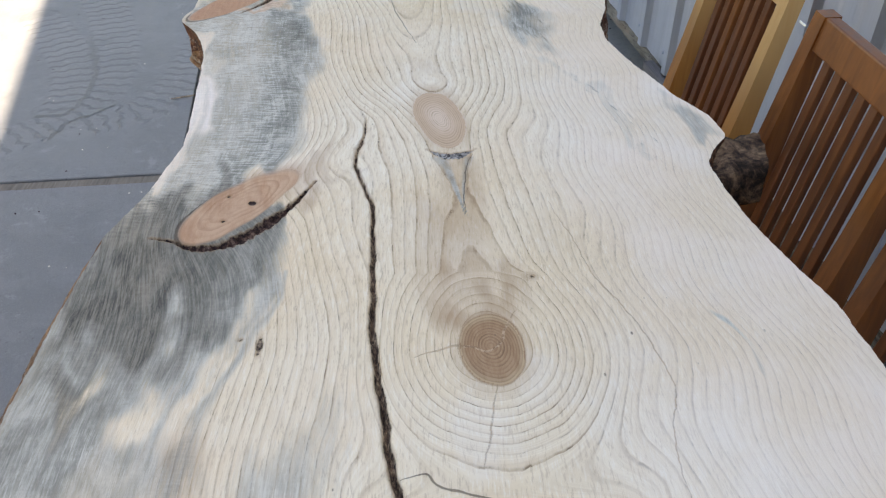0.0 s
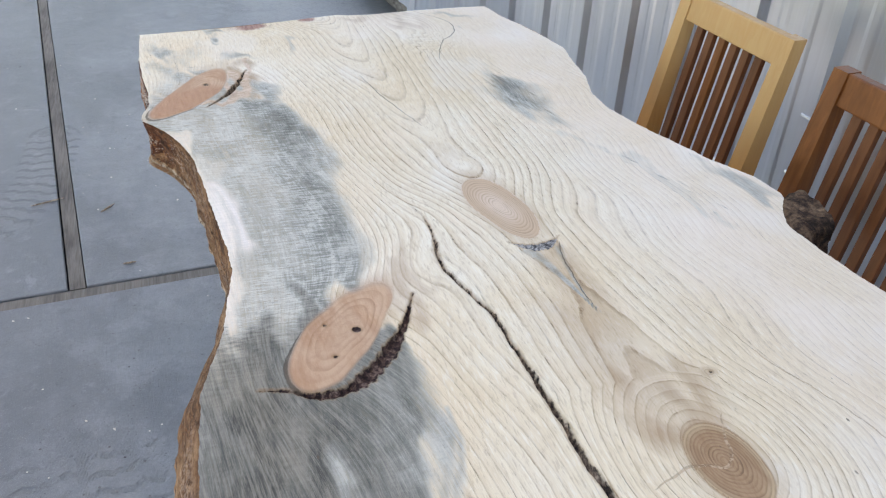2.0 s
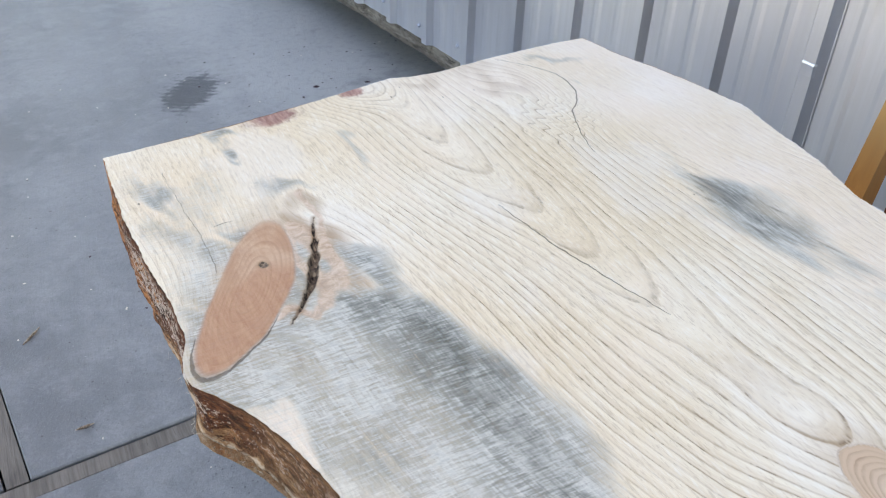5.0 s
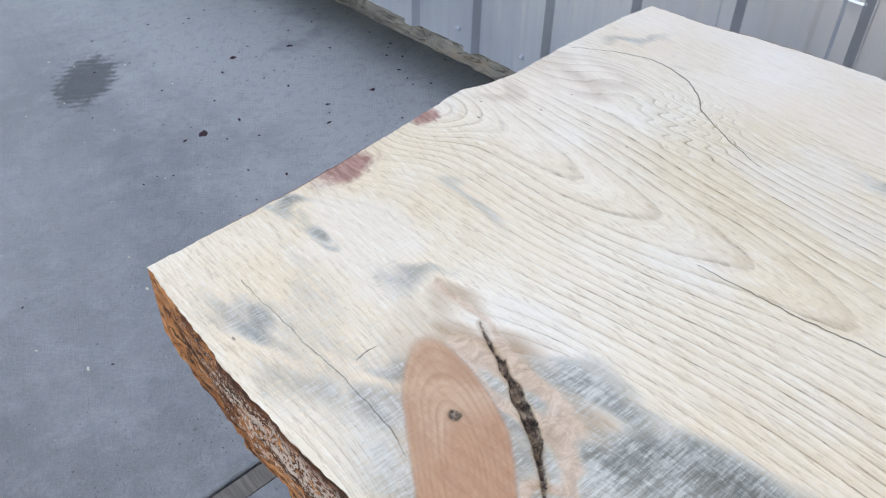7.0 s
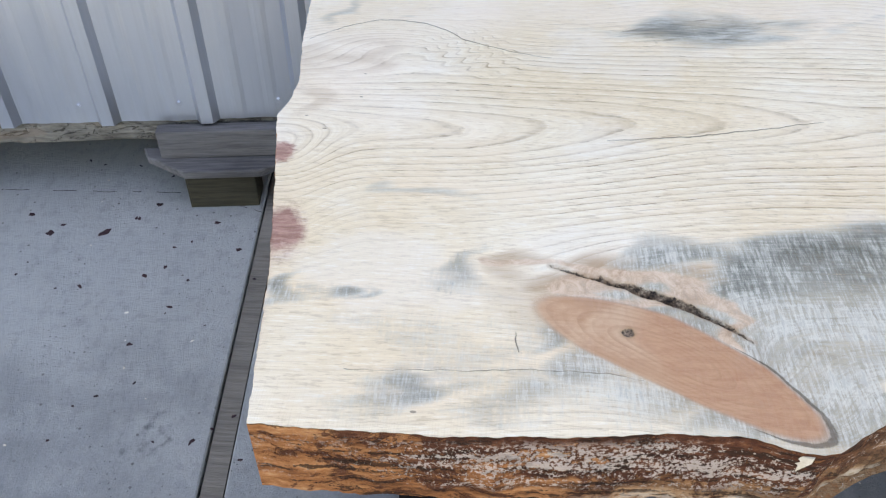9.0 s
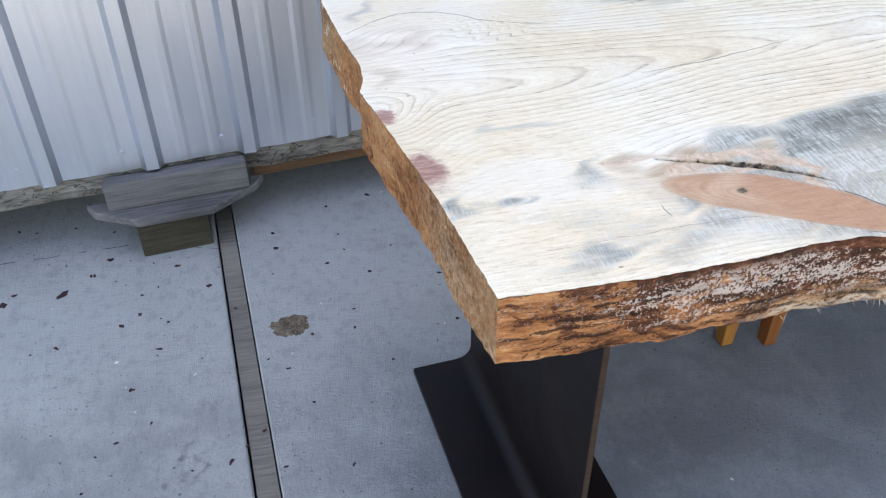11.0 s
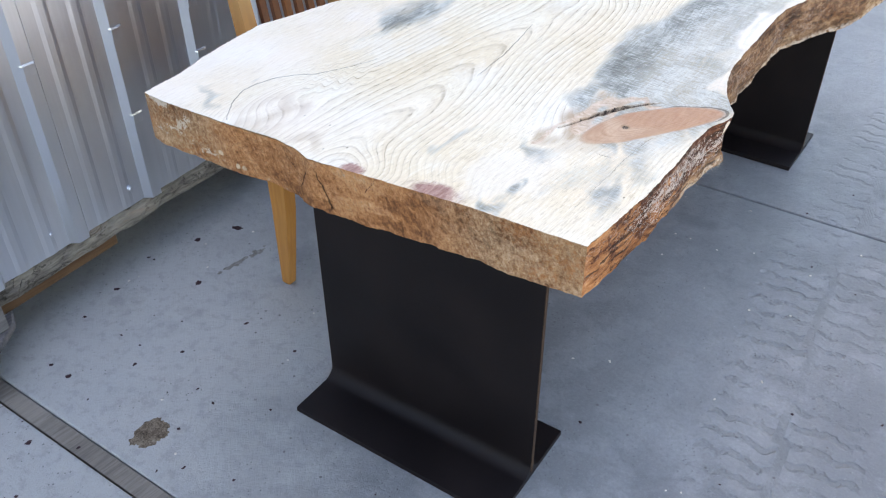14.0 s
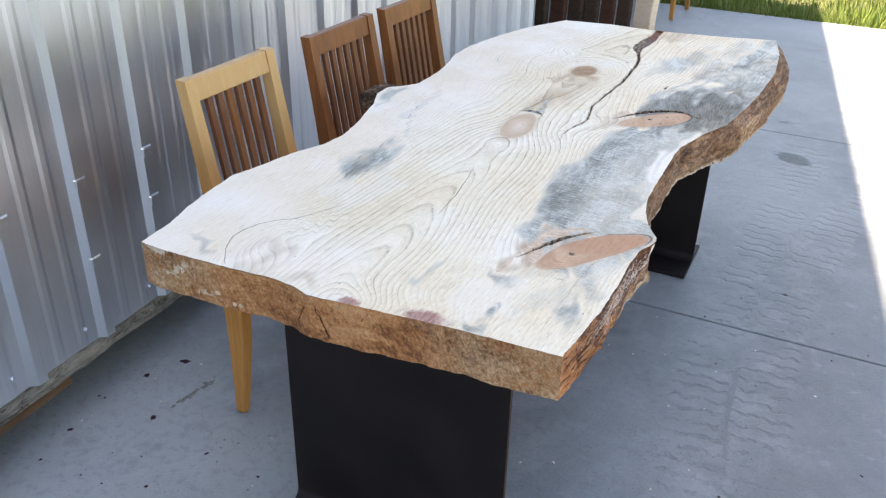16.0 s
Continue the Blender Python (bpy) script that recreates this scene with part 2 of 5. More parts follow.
    base = m.mix(m.mul(m.step(m.add(torn, m.mul(m.sub(tn, 0.5), 1.3)), 0.35, 0.85), m.step(torn, 0.0, 0.4, 0.0, 0.75)), base, m.ramp(tn, (0.36, (0.42, 0.26, 0.17)), (0.5, (0.62, 0.44, 0.315)), (0.64, (0.76, 0.60, 0.465))))
    # bark and dirt in the splits, hairline cracks
    bn = m.noise(130.0, detail=5, rough=0.7)
    edge = m.add(gap, m.add(m.mul(m.sub(bn, 0.5), 0.0055), m.mul(m.sub(m.noise(42.0, detail=3, shift=(2, 2, 0)), 0.5), 0.006)))
    bk = m.step(edge, 0.0008, -0.0006)
    bcol2 = m.ramp(m.add(m.mul(bn, 0.8), m.mul(s3, 0.25)), (0.40, (0.016, 0.011, 0.010)), (0.49, (0.090, 0.062, 0.044)), (0.57, (0.24, 0.17, 0.12)), (0.65, (0.48, 0.37, 0.26)))
    foot = m.mul(m.mul(m.step(px_, 0.435, 0.45), m.step(px_, 0.545, 0.53)), m.mul(m.step(py, 1.225, 1.235), m.step(py, 1.31, 1.295)))
    bcol2 = m.mix(foot, bcol2, m.ramp(m.noise(75.0, detail=3, distort=2.2), (0.36, (0.045, 0.043, 0.045)), (0.48, (0.19, 0.18, 0.175)), (0.58, (0.44, 0.42, 0.395))))
    maroon = m.mul(m.step(px_, 0.34, 0.32), m.mul(m.step(py, 1.02, 1.04), m.step(py, 1.24, 1.22)))
    bcol2 = m.mix(m.mul(maroon, 0.85), bcol2, m.ramp(bn, (0.40, (0.020, 0.010, 0.010)), (0.52, (0.060, 0.030, 0.027)), (0.64, (0.20, 0.13, 0.11))))
    bcol2 = m.mix(m.step(py, 0.42, 0.34), bcol2, m.mix(bn, (0.055, 0.02, 0.016), (0.30, 0.13, 0.085)))
    base = m.mix(m.mul(m.step(edge, 0.0045, 0.0), 0.45), base, (0.36, 0.22, 0.12))
    base = m.mix(bk, base, bcol2)
    hair = m.step(m.add(m.sub(m.math("ABSOLUTE", m.add(thin, m.mul(m.sub(bn, 0.5), 0.0022))), half), m.mul(m.sub(fine, 0.5), 0.0012)), 0.0005, -0.0003)
    base = m.mix(m.mul(hair, 0.70), base, (0.085, 0.06, 0.042))
    wl = m.sub(m.math("ABSOLUTE", m.add(warm, m.mul(m.sub(bn, 0.5), 0.0030))), warm_half)
    wline = m.step(wl, 0.0006, -0.0003)
    base = m.mix(m.mul(wline, m.step(bn, 0.36, 0.60, 0.25, 0.80)), base, m.mix(m.step(bn, 0.46, 0.56), (0.20, 0.125, 0.075), (0.56, 0.40, 0.265)))
    # pin specks and short dark dashes
    sp = m.voronoi(30.0, stretch=(1.6, 0.8, 1))
    base = m.mix(m.mul(m.step(sp, 0.045, 0.075, 0.8, 0.0), m.step(m.noise(4.0, shift=(3, 1, 0)), 0.55, 0.62)), base, (0.12, 0.09, 0.065))
    saw = m.noise(150.0, stretch=(0.10, 2.2, 1), detail=3, rough=0.6)
    h = m.add(m.add(m.mul(line, m.mul(strong, -0.22)), m.add(m.mul(streak, 0.4), m.mul(pores, 0.35))), m.mul(saw, m.mul(saw_at, 0.9)))
    h = m.sub(h, m.add(m.mul(bk, 2.0), m.mul(hair, 1.5)))
    n = m.bump(h, 0.0013, 0.65)
    return m.done(base, m.step(streak, 0.2, 0.8, 0.60, 0.74), 0.0, n, 0.18)


def bark_material():
    m = Mat("pine_bark_edge")
    x, y, z = m.xyz()
    v = m.mul(m.sub(z, 0.684), 1.0 / 0.081)          # 0 at the underside, 1 at the top
    fine = m.noise(150.0, stretch=(1, 0.5, 1), detail=5, rough=0.75)
    dust = m.noise(330.0, detail=3, rough=0.7)
    fibre = m.noise(95.0, stretch=(1, 0.10, 1), detail=5, rough=0.7, distort=0.3)
    streak = m.noise(26.0, stretch=(1, 0.16, 1), detail=5, rough=0.65)
    flake = m.noise(24.0, stretch=(1, 0.60, 1.0), detail=8, rough=0.78, distort=0.9)
    # orange-tan inner bark in long streaks
    t = m.add(m.mul(fibre, 0.45), m.add(m.mul(streak, 0.35), m.mul(fine, 0.20)))
    col = m.ramp(t, (0.40, (0.11, 0.042, 0.017)), (0.47, (0.31, 0.118, 0.045)), (0.53, (0.47, 0.205, 0.085)), (0.61, (0.62, 0.36, 0.19)))
    dull = m.mul(m.step(y, 2.02, 1.86), m.step(v, 0.55, 0.15))
    col = m.mix(m.mul(dull, 0.7), col, m.ramp(t, (0.40, (0.10, 0.055, 0.032)), (0.50, (0.26, 0.165, 0.095)), (0.60, (0.47, 0.34, 0.22))))
    # dark red-brown plates, thick on the upper half and by the spur
    thick = m.add(m.mul(m.step(v, 0.25, 0.80), 0.075), m.mul(m.mul(m.step(y, 2.06, 1.92), m.step(v, 0.10, 0.45)), 0.055))
    thick = m.sub(thick, m.mul(m.step(y, 2.10, 2.17), 0.085))
    plate = m.step(m.add(m.add(flake, thick), m.mul(m.sub(fine, 0.5), 0.40)), 0.505, 0.555)
    pcol = m.ramp(m.add(m.mul(fine, 0.6), m.mul(fibre, 0.4)), (0.38, (0.016, 0.007, 0.005)), (0.48, (0.070, 0.022, 0.012)), (0.56, (0.135, 0.046, 0.022)), (0.66, (0.27, 0.11, 0.05)))
    col = m.mix(m.mul(plate, 0.94), col, pcol)
    # short black dashes along the grain
    dash = m.noise(70.0, stretch=(1, 0.22, 1.8), detail=3, rough=0.6, shift=(3, 1, 5))
    col = m.mix(m.step(m.add(dash, m.mul(m.sub(dust, 0.5), 0.3)), 0.555, 0.615, 0.0, 0.85), col, (0.030, 0.014, 0.008))
    # dull fibrous grey-brown in the bay
    bay = m.mul(m.step(y, 1.76, 1.68), m.step(x, 0.4, 0.3))
    bcol = m.ramp(m.add(m.mul(fibre, 0.4), m.add(m.mul(flake, 0.35), m.mul(fine, 0.25))), (0.40, (0.040, 0.022, 0.014)), (0.48, (0.150, 0.082, 0.045)), (0.55, (0.32, 0.185, 0.098)), (0.64, (0.50, 0.33, 0.20)))
    col = m.mix(m.mul(bay, 0.60), col, bcol)
    fresh = m.mul(m.step(m.noise(6.0, stretch=(1, 0.8, 1.4), detail=4, rough=0.6, shift=(9, 3, 2)), 0.48, 0.60), m.step(y, 1.5, 1.3))
    col = m.mix(m.mul(m.mul(fresh, m.step(fine, 0.36, 0.56)), 0.65), col, m.mix(m.step(fibre, 0.4, 0.6), (0.40, 0.195, 0.085), (0.60, 0.42, 0.26)))
    # chalky lichen, speckled, in drawn-out patches
    lich = m.noise(9.0, stretch=(1, 0.45, 1.7), detail=7, rough=0.78, distort=0.4, shift=(2, 6, 3))
    where = m.mul(m.mul(m.mul(m.step(y, 2.16, 2.04, 0.35, 1.0), m.step(y, 1.62, 1.76, 0.25, 1.0)), m.step(v, 0.16, 0.30)), m.step(v, 0.98, 0.80))
    pale = m.mul(m.step(m.add(m.add(lich, m.mul(m.sub(fine, 0.5), 0.55)), m.mul(m.sub(dust, 0.5), 0.7)), 0.56, 0.61), where)
    col = m.mix(m.mul(pale, 0.68), col, (0.66, 0.56, 0.50))
    rim = m.mul(m.step(m.add(v, m.mul(m.sub(flake, 0.5), 0.35)), 0.13, 0.04), m.step(y, 1.98, 1.86))
    col = m.mix(m.mul(m.mul(rim, m.step(fine, 0.40, 0.56)), 0.75), col, (0.62, 0.52, 0.42))
    h = m.add(m.add(m.mul(flake, 0.9), m.mul(plate, 0.35)), m.add(m.mul(fine, 0.6), m.mul(fibre, 0.7)))
    return m.done(col, 0.85, 0.0, m.bump(h, 0.008, 0.85), 0.2)


def end_cut_material():
    m = Mat("weathered_end_cut")
    x, y, z = m.xyz()
    a = m.noise(5.0, stretch=(1.3, 1, 2.0), detail=7, rough=0.7, distort=0.8)
    sk = m.t.nodes.new("ShaderNodeCombineXYZ")
    m.put(sk.inputs[0], m.add(m.mul(x, 2.6), m.mul(z, -1.5)))
    m.put(sk.inputs[2], m.mul(m.add(z, m.mul(x, 0.5)), 0.75))
    st = m.noise(62.0, vec=sk.outputs[0], detail=6, rough=0.72, distort=1.0)
    g = m.noise(150.0, detail=5, rough=0.75)
    f = m.noise(380.0, detail=3, rough=0.7)
    c = m.noise(15.0, stretch=(1, 1, 1.4), detail=7, rough=0.8, shift=(2, 0, 4))
    # growth rings cut across, bowed round a heart below the notch
    rx_, rz_ = m.mul(m.sub(x, 0.50), 0.8), m.sub(z, 0.60)
    rad = m.math("SQRT", m.add(m.mul(rx_, rx_), m.mul(rz_, rz_)))
    rr = m.math("FRACT", m.add(m.mul(rad, 120.0), m.mul(m.sub(c, 0.5), 5.0)))
    arcs = m.mul(m.step(rr, 0.5, 0.95), m.mul(m.step(x, 0.36, 0.44, 0.25, 1.0), m.step(x, 0.62, 0.56)))
    tone = m.add(m.add(m.mul(a, 0.44), m.mul(st, 0.28)), m.add(m.mul(g, 0.24), m.mul(m.sub(c, 0.5), 0.16)))
    col = m.ramp(tone, (0.39, (0.16, 0.066, 0.027)), (0.45, (0.37, 0.150, 0.060)), (0.50, (0.54, 0.252, 0.108)), (0.56, (0.65, 0.35, 0.172)), (0.63, (0.74, 0.54, 0.36)))
    col = m.mix(m.mul(arcs, 0.40), col, (0.19, 0.085, 0.032))
    # grey-green weathering towards both ends of the cut
    ends = m.math("MAXIMUM", m.step(x, 0.26, 0.12), m.step(x, 0.57, 0.66))
    grey = m.mul(ends, m.step(m.add(c, m.mul(m.sub(g, 0.5), 0.8)), 0.34, 0.50))
    col = m.mix(m.mul(grey, 0.58), col, m.ramp(m.add(m.mul(g, 0.45), m.add(m.mul(st, 0.2), m.mul(c, 0.35))), (0.40, (0.055, 0.045, 0.026)), (0.47, (0.27, 0.172, 0.098)), (0.54, (0.48, 0.325, 0.198)), (0.61, (0.68, 0.55, 0.39))))
    pale = m.mul(m.step(m.add(m.noise(9.0, stretch=(1, 1, 1.8), detail=5, rough=0.65, shift=(7, 0, 2)), m.add(m.mul(m.sub(g, 0.5), 0.35), m.mul(m.sub(z, 0.73), 1.6))), 0.575, 0.615), m.step(x, 0.55, 0.66, 0.06, 1.0))
    col = m.mix(m.mul(pale, 0.85), col, (0.68, 0.57, 0.45))
    # a few chipped pale knots and dark pits
    chips = m.mul(m.step(m.voronoi(22.0, stretch=(1, 1, 1.3)), 0.10, 0.16, 1.0, 0.0), m.step(m.noise(7.0, shift=(4, 0, 9)), 0.50, 0.56))
    col = m.mix(m.mul(chips, 0.85), col, (0.74, 0.60, 0.42))
    col = m.mix(m.step(f, 0.56, 0.66, 0.0, 0.42), col, (0.07, 0.036, 0.018))
    dark = m.mul(m.step(m.add(a, m.mul(m.sub(st, 0.5), 0.8)), 0.60, 0.72), 0.35)
    col = m.mix(dark, col, (0.095, 0.045, 0.022))
    # three checks that run down from the notch
    crack = 0.0
    for x0, slope, z0, z1, w in ((0.400, 0.45, 0.688, 0.752, 0.0020), (0.432, -0.5, 0.700, 0.745, 0.0012), (0.372, 3.0, 0.696, 0.712, 0.0010), (0.455, 1.1, 0.715, 0.760, 0.0009), (0.330, -0.6, 0.735, 0.768, 0.0010)):
        off = m.math("ABSOLUTE", m.sub(m.add(x, m.mul(m.sub(a, 0.5), 0.03)), m.add(x0, m.mul(m.sub(z, 0.73), slope))))
        run = m.mul(m.step(z, z0, z0 + 0.006), m.step(z, z1, z1 - 0.012))
        crack = m.math("MAXIMUM", crack, m.mul(run, m.step(m.add(off, m.mul(m.sub(g, 0.5), 0.004)), w, w * 0.3)))
    col = m.mix(m.mul(crack, 0.85), col, (0.03, 0.016, 0.01))
    n = m.bump(m.sub(m.add(m.add(st, m.mul(c, 0.8)), m.mul(g, 0.9)), m.mul(crack, 2.0)), 0.006, 0.9)
    return m.done(col, 0.82, 0.0, n, 0.2)


def stub_material():
    m = Mat("dark_branch_bark")
    a = m.noise(22.0, detail=6, rough=0.7, distort=0.6)
    b = m.noise(90.0, detail=5, rough=0.7)
    col = m.ramp(m.add(m.mul(a, 0.6), m.mul(b, 0.4)), (0.42, (0.018, 0.011, 0.008)), (0.50, (0.072, 0.043, 0.028)), (0.57, (0.18, 0.112, 0.07)), (0.66, (0.33, 0.22, 0.135)))
    return m.done(col, 0.85, 0.0, m.bump(m.add(a, m.mul(b, 0.5)), 0.01, 0.9), 0.2)


def painted_steel():
    m = Mat("black_mill_steel")
    a = m.noise(6.0, detail=5)
    b = m.noise(160.0, detail=3)
    col = m.mix(m.step(a, 0.35, 0.7), (0.0060, 0.0040, 0.0044), (0.0115, 0.0075, 0.0075))
    scr = m.step(m.voronoi(9.0, stretch=(3.0, 1.0, 0.35)), 0.012, 0.02, 0.5, 0.0)
    col = m.mix(m.mul(scr, m.step(a, 0.55, 0.6)), col, (0.12, 0.10, 0.085))
    return m.done(col, m.step(a, 0.3, 0.7, 0.48, 0.60), 0.0, m.bump(b, 0.0004, 0.5), 0.22)


def concrete(name="grey_concrete"):
    m = Mat(name)
    geo = m.t.nodes.new("ShaderNodeNewGeometry")
    p = geo.outputs["Position"]
    x, y, z = m.xyz(p)
    a = m.noise(1.1, vec=p, detail=6, rough=0.6)
    b = m.noise(9.0, vec=p, detail=6, rough=0.68)
    c = m.noise(120.0, vec=p, detail=4, rough=0.7)
    d = m.noise(420.0, vec=p, detail=2, rough=0.6)
    col = m.mix(m.step(a, 0.3, 0.7), (0.168, 0.172, 0.178), (0.258, 0.262, 0.268))
    col = m.mix(m.mul(m.step(b, 0.42, 0.66), 0.6), col, (0.312, 0.315, 0.318))
    col = m.mix(m.mul(m.step(c, 0.40, 0.62), 0.24), col, (0.13, 0.131, 0.136))
    # light level painted into the colour: dimmer on open side, paler by shed
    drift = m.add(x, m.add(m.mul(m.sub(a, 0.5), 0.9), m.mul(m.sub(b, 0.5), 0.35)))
    dim_scuffed_side = m.step(drift, 0.02, -0.40)
    col = m.mix(m.mul(dim_scuffed_side, 0.46), col, (0.090, 0.093, 0.100))
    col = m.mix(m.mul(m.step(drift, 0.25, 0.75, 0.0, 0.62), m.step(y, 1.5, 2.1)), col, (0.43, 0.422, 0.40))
    # small chips: dark grit and pale flecks
    v = m.voronoi(26.0, vec=p)
    spots = m.mul(m.step(v, 0.05, 0.10, 1.0, 0.0), m.step(m.noise(3.0, vec=p, shift=(7, 3, 0)), 0.44, 0.56))
    col = m.mix(m.mul(spots, 0.75), col, (0.07, 0.055, 0.055))
    v2 = m.voronoi(38.0, vec=p, stretch=(1, 1, 1))
    fl = m.mul(m.step(v2, 0.03, 0.055, 1.0, 0.0), m.step(m.noise(2.0, vec=p, shift=(1, 9, 0)), 0.55, 0.62))
    col = m.mix(m.mul(fl, 0.7), col, (0.55, 0.55, 0.53))
    # damp blotches
    w = m.mul(m.step(m.noise(2.4, vec=p, detail=5, rough=0.65, shift=(2, 5, 0)), 0.58, 0.70), 0.45)
    col = m.mix(w, col, (0.12, 0.125, 0.135))
    grit = m.step(d, 0.58, 0.68)
    col = m.mix(m.mul(grit, 0.28), col, (0.08, 0.08, 0.085))
    lite = m.step(m.noise(300.0, vec=p, detail=2, shift=(3, 3, 0)), 0.60, 0.70)
    col = m.mix(m.mul(lite, 0.26), col, (0.46, 0.46, 0.45))
    mott = m.noise(34.0, vec=p, detail=5, rough=0.7)
    col = m.mix(m.step(mott, 0.50, 0.62, 0.0, 0.24), col, (0.135, 0.137, 0.142))
    scuff = m.noise(13.0, vec=p, detail=9, rough=0.82, distort=0.4, shift=(8, 2, 0))
    col = m.mix(m.mul(m.step(scuff, 0.54, 0.64, 0.0, 0.38), m.add(m.mul(dim_scuffed_side, 0.85), 0.15)), col, (0.095, 0.098, 0.105))
    col = m.mix(m.mul(m.step(scuff, 0.44, 0.36, 0.0, 0.25), m.add(m.mul(dim_scuffed_side, 0.85), 0.15)), col, (0.36, 0.365, 0.37))
    pit = m.mul(m.step(m.voronoi(75.0, vec=p), 0.10, 0.16, 1.0, 0.0), m.step(m.noise(6.0, vec=p, detail=3, shift=(5, 1, 0)), 0.46, 0.60))
    col = m.mix(m.mul(pit, 0.7), col, (0.06, 0.058, 0.06))
    # worn tyre prints
    off, along, which, damp = m.attr("track")
    wob = m.noise(11.0, vec=p, detail=3)
    bars = m.math("SINE", m.add(m.mul(along, 2 * math.pi / 0.054), m.add(m.mul(wob, 3.5), m.mul(m.math("SINE", m.mul(off, 2 * math.pi / 0.055)), 0.6))))
    rag = m.mul(m.sub(m.noise(60.0, vec=p, detail=4, rough=0.7), 0.5), 1.5)
    band = m.step(off, 0.078, 0.096, 1.0, 0.0)
    patchy = m.step(m.add(m.noise(4.0, vec=p, detail=5, rough=0.65, shift=(4, 4, 0)), m.mul(m.sub(mott, 0.5), 0.6)), 0.40, 0.62)
    patchy = m.math("MAXIMUM", patchy, m.step(which, 1.4, 1.6, 0.0, 0.75))
    print_ = m.mul(m.mul(band, patchy), m.step(m.add(bars, m.mul(rag, 1.3)), 0.25, 0.95))
    col = m.mix(m.mul(print_, m.step(which, 1.4, 1.6, 0.33, 0.62)), col, (0.070, 0.073, 0.080))
    col = m.mix(m.mul(m.mul(band, patchy), 0.10), col, (0.36, 0.36, 0.355))
    lug = m.math("SINE", m.add(m.mul(m.add(m.mul(x, 0.5), y), 2 * math.pi / 0.030), m.mul(wob, 4.0)))
    wet = m.step(m.add(damp, m.add(m.mul(m.sub(mott, 0.5), 1.2), m.mul(lug, 0.08))), 0.30, 0.75)
    col = m.mix(m.mul(m.mul(wet, m.step(damp, 0.0, 0.3)), 0.88), col, (0.055, 0.057, 0.062))
    h = m.add(m.add(m.mul(c, 0.8), m.mul(b, 0.9)), m.add(m.mul(d, 0.4), m.add(m.mul(print_, -1.3), m.mul(pit, -0.8))))
    return m.done(col, m.step(b, 0.3, 0.7, 0.44, 0.60), 0.0, m.bump(h, 0.0040, 0.8), 0.5)


def galvanised():
    m = Mat("galvanised_sheet")
    a = m.noise(3.0, stretch=(1, 1, 0.4), detail=4)
    b = m.noise(60.0, stretch=(1, 1, 0.02), detail=4, rough=0.6)     # rolling streaks up the sheet
    c = m.noise(240.0, detail=2)
    col = m.mix(m.step(a, 0.3, 0.7), (0.55, 0.58, 0.65), (0.65, 0.68, 0.745))
    col = m.mix(m.step(b, 0.40, 0.65, 0.0, 0.22), col, (0.50, 0.52, 0.56))
    rough = m.add(m.step(a, 0.3, 0.7, 0.29, 0.36), m.step(b, 0.35, 0.65, 0.0, 0.05))
    return m.done(col, rough, 0.95, m.bump(m.add(a, m.mul(c, 0.004)), 0.006, 0.09))


def old_wood(name, dark, light, rust=0.0):
    m = Mat(name)
    a = m.noise(5.0, stretch=(1, 0.4, 1), detail=5, rough=0.6)
    b = m.noise(60.0, stretch=(2.2, 0.12, 2.2), detail=5, rough=0.7, distort=0.3)
    col = m.mix(m.step(m.add(m.mul(a, 0.5), m.mul(b, 0.5)), 0.34, 0.66), dark, light)
    col = m.mix(m.step(b, 0.62, 0.72, 0.0, 0.6), col, tuple(c * 0.35 for c in dark))
    col = m.mix(m.mul(m.random(), 0.2), col, light)
    return m.done(col, 0.85, 0.0, m.bump(m.add(b, m.mul(a, 0.5)), 0.003, 0.8), 0.2)


def rough_board():
    m = Mat("weathered_skirt_board")
    a = m.noise(9.0, stretch=(1, 0.5, 1), detail=6, rough=0.65, distort=0.6)
    b = m.noise(70.0, stretch=(1, 0.25, 1.4), detail=5, rough=0.72)
    flake = m.noise(16.0, stretch=(1, 0.6, 1.3), detail=5, rough=0.6, distort=1.2, shift=(4, 2, 7))
    col = m.ramp(m.add(m.mul(a, 0.55), m.mul(b, 0.45)), (0.38, (0.066, 0.058, 0.050)), (0.47, (0.140, 0.125, 0.110)), (0.54, (0.215, 0.195, 0.170)), (0.64, (0.31, 0.28, 0.245)))
    edge = m.step(m.math("ABSOLUTE", m.sub(flake, 0.52)), 0.004, 0.014, 1.0, 0.0)
    col = m.mix(m.mul(edge, 0.75), col, (0.035, 0.028, 0.024))
    col = m.mix(m.step(a, 0.60, 0.68, 0.0, 0.4), col, (0.20, 0.12, 0.075))
    return m.done(col, 0.88, 0.0, m.bump(m.add(m.mul(m.step(flake, 0.50, 0.53), 0.8), m.add(b, a)), 0.006, 0.9), 0.2)


def crusty(name, dark, mid, light):
    m = Mat(name)
    a = m.noise(55.0, detail=6, rough=0.75)
    b = m.noise(260.0, detail=4, rough=0.7)
    col = m.ramp(m.add(m.mul(a, 0.55), m.mul(b, 0.45)), (0.40, dark), (0.50, mid), (0.62, light))
    return m.done(col, 0.9, 0.0, m.bump(m.add(a, b), 0.003, 0.9), 0.2)


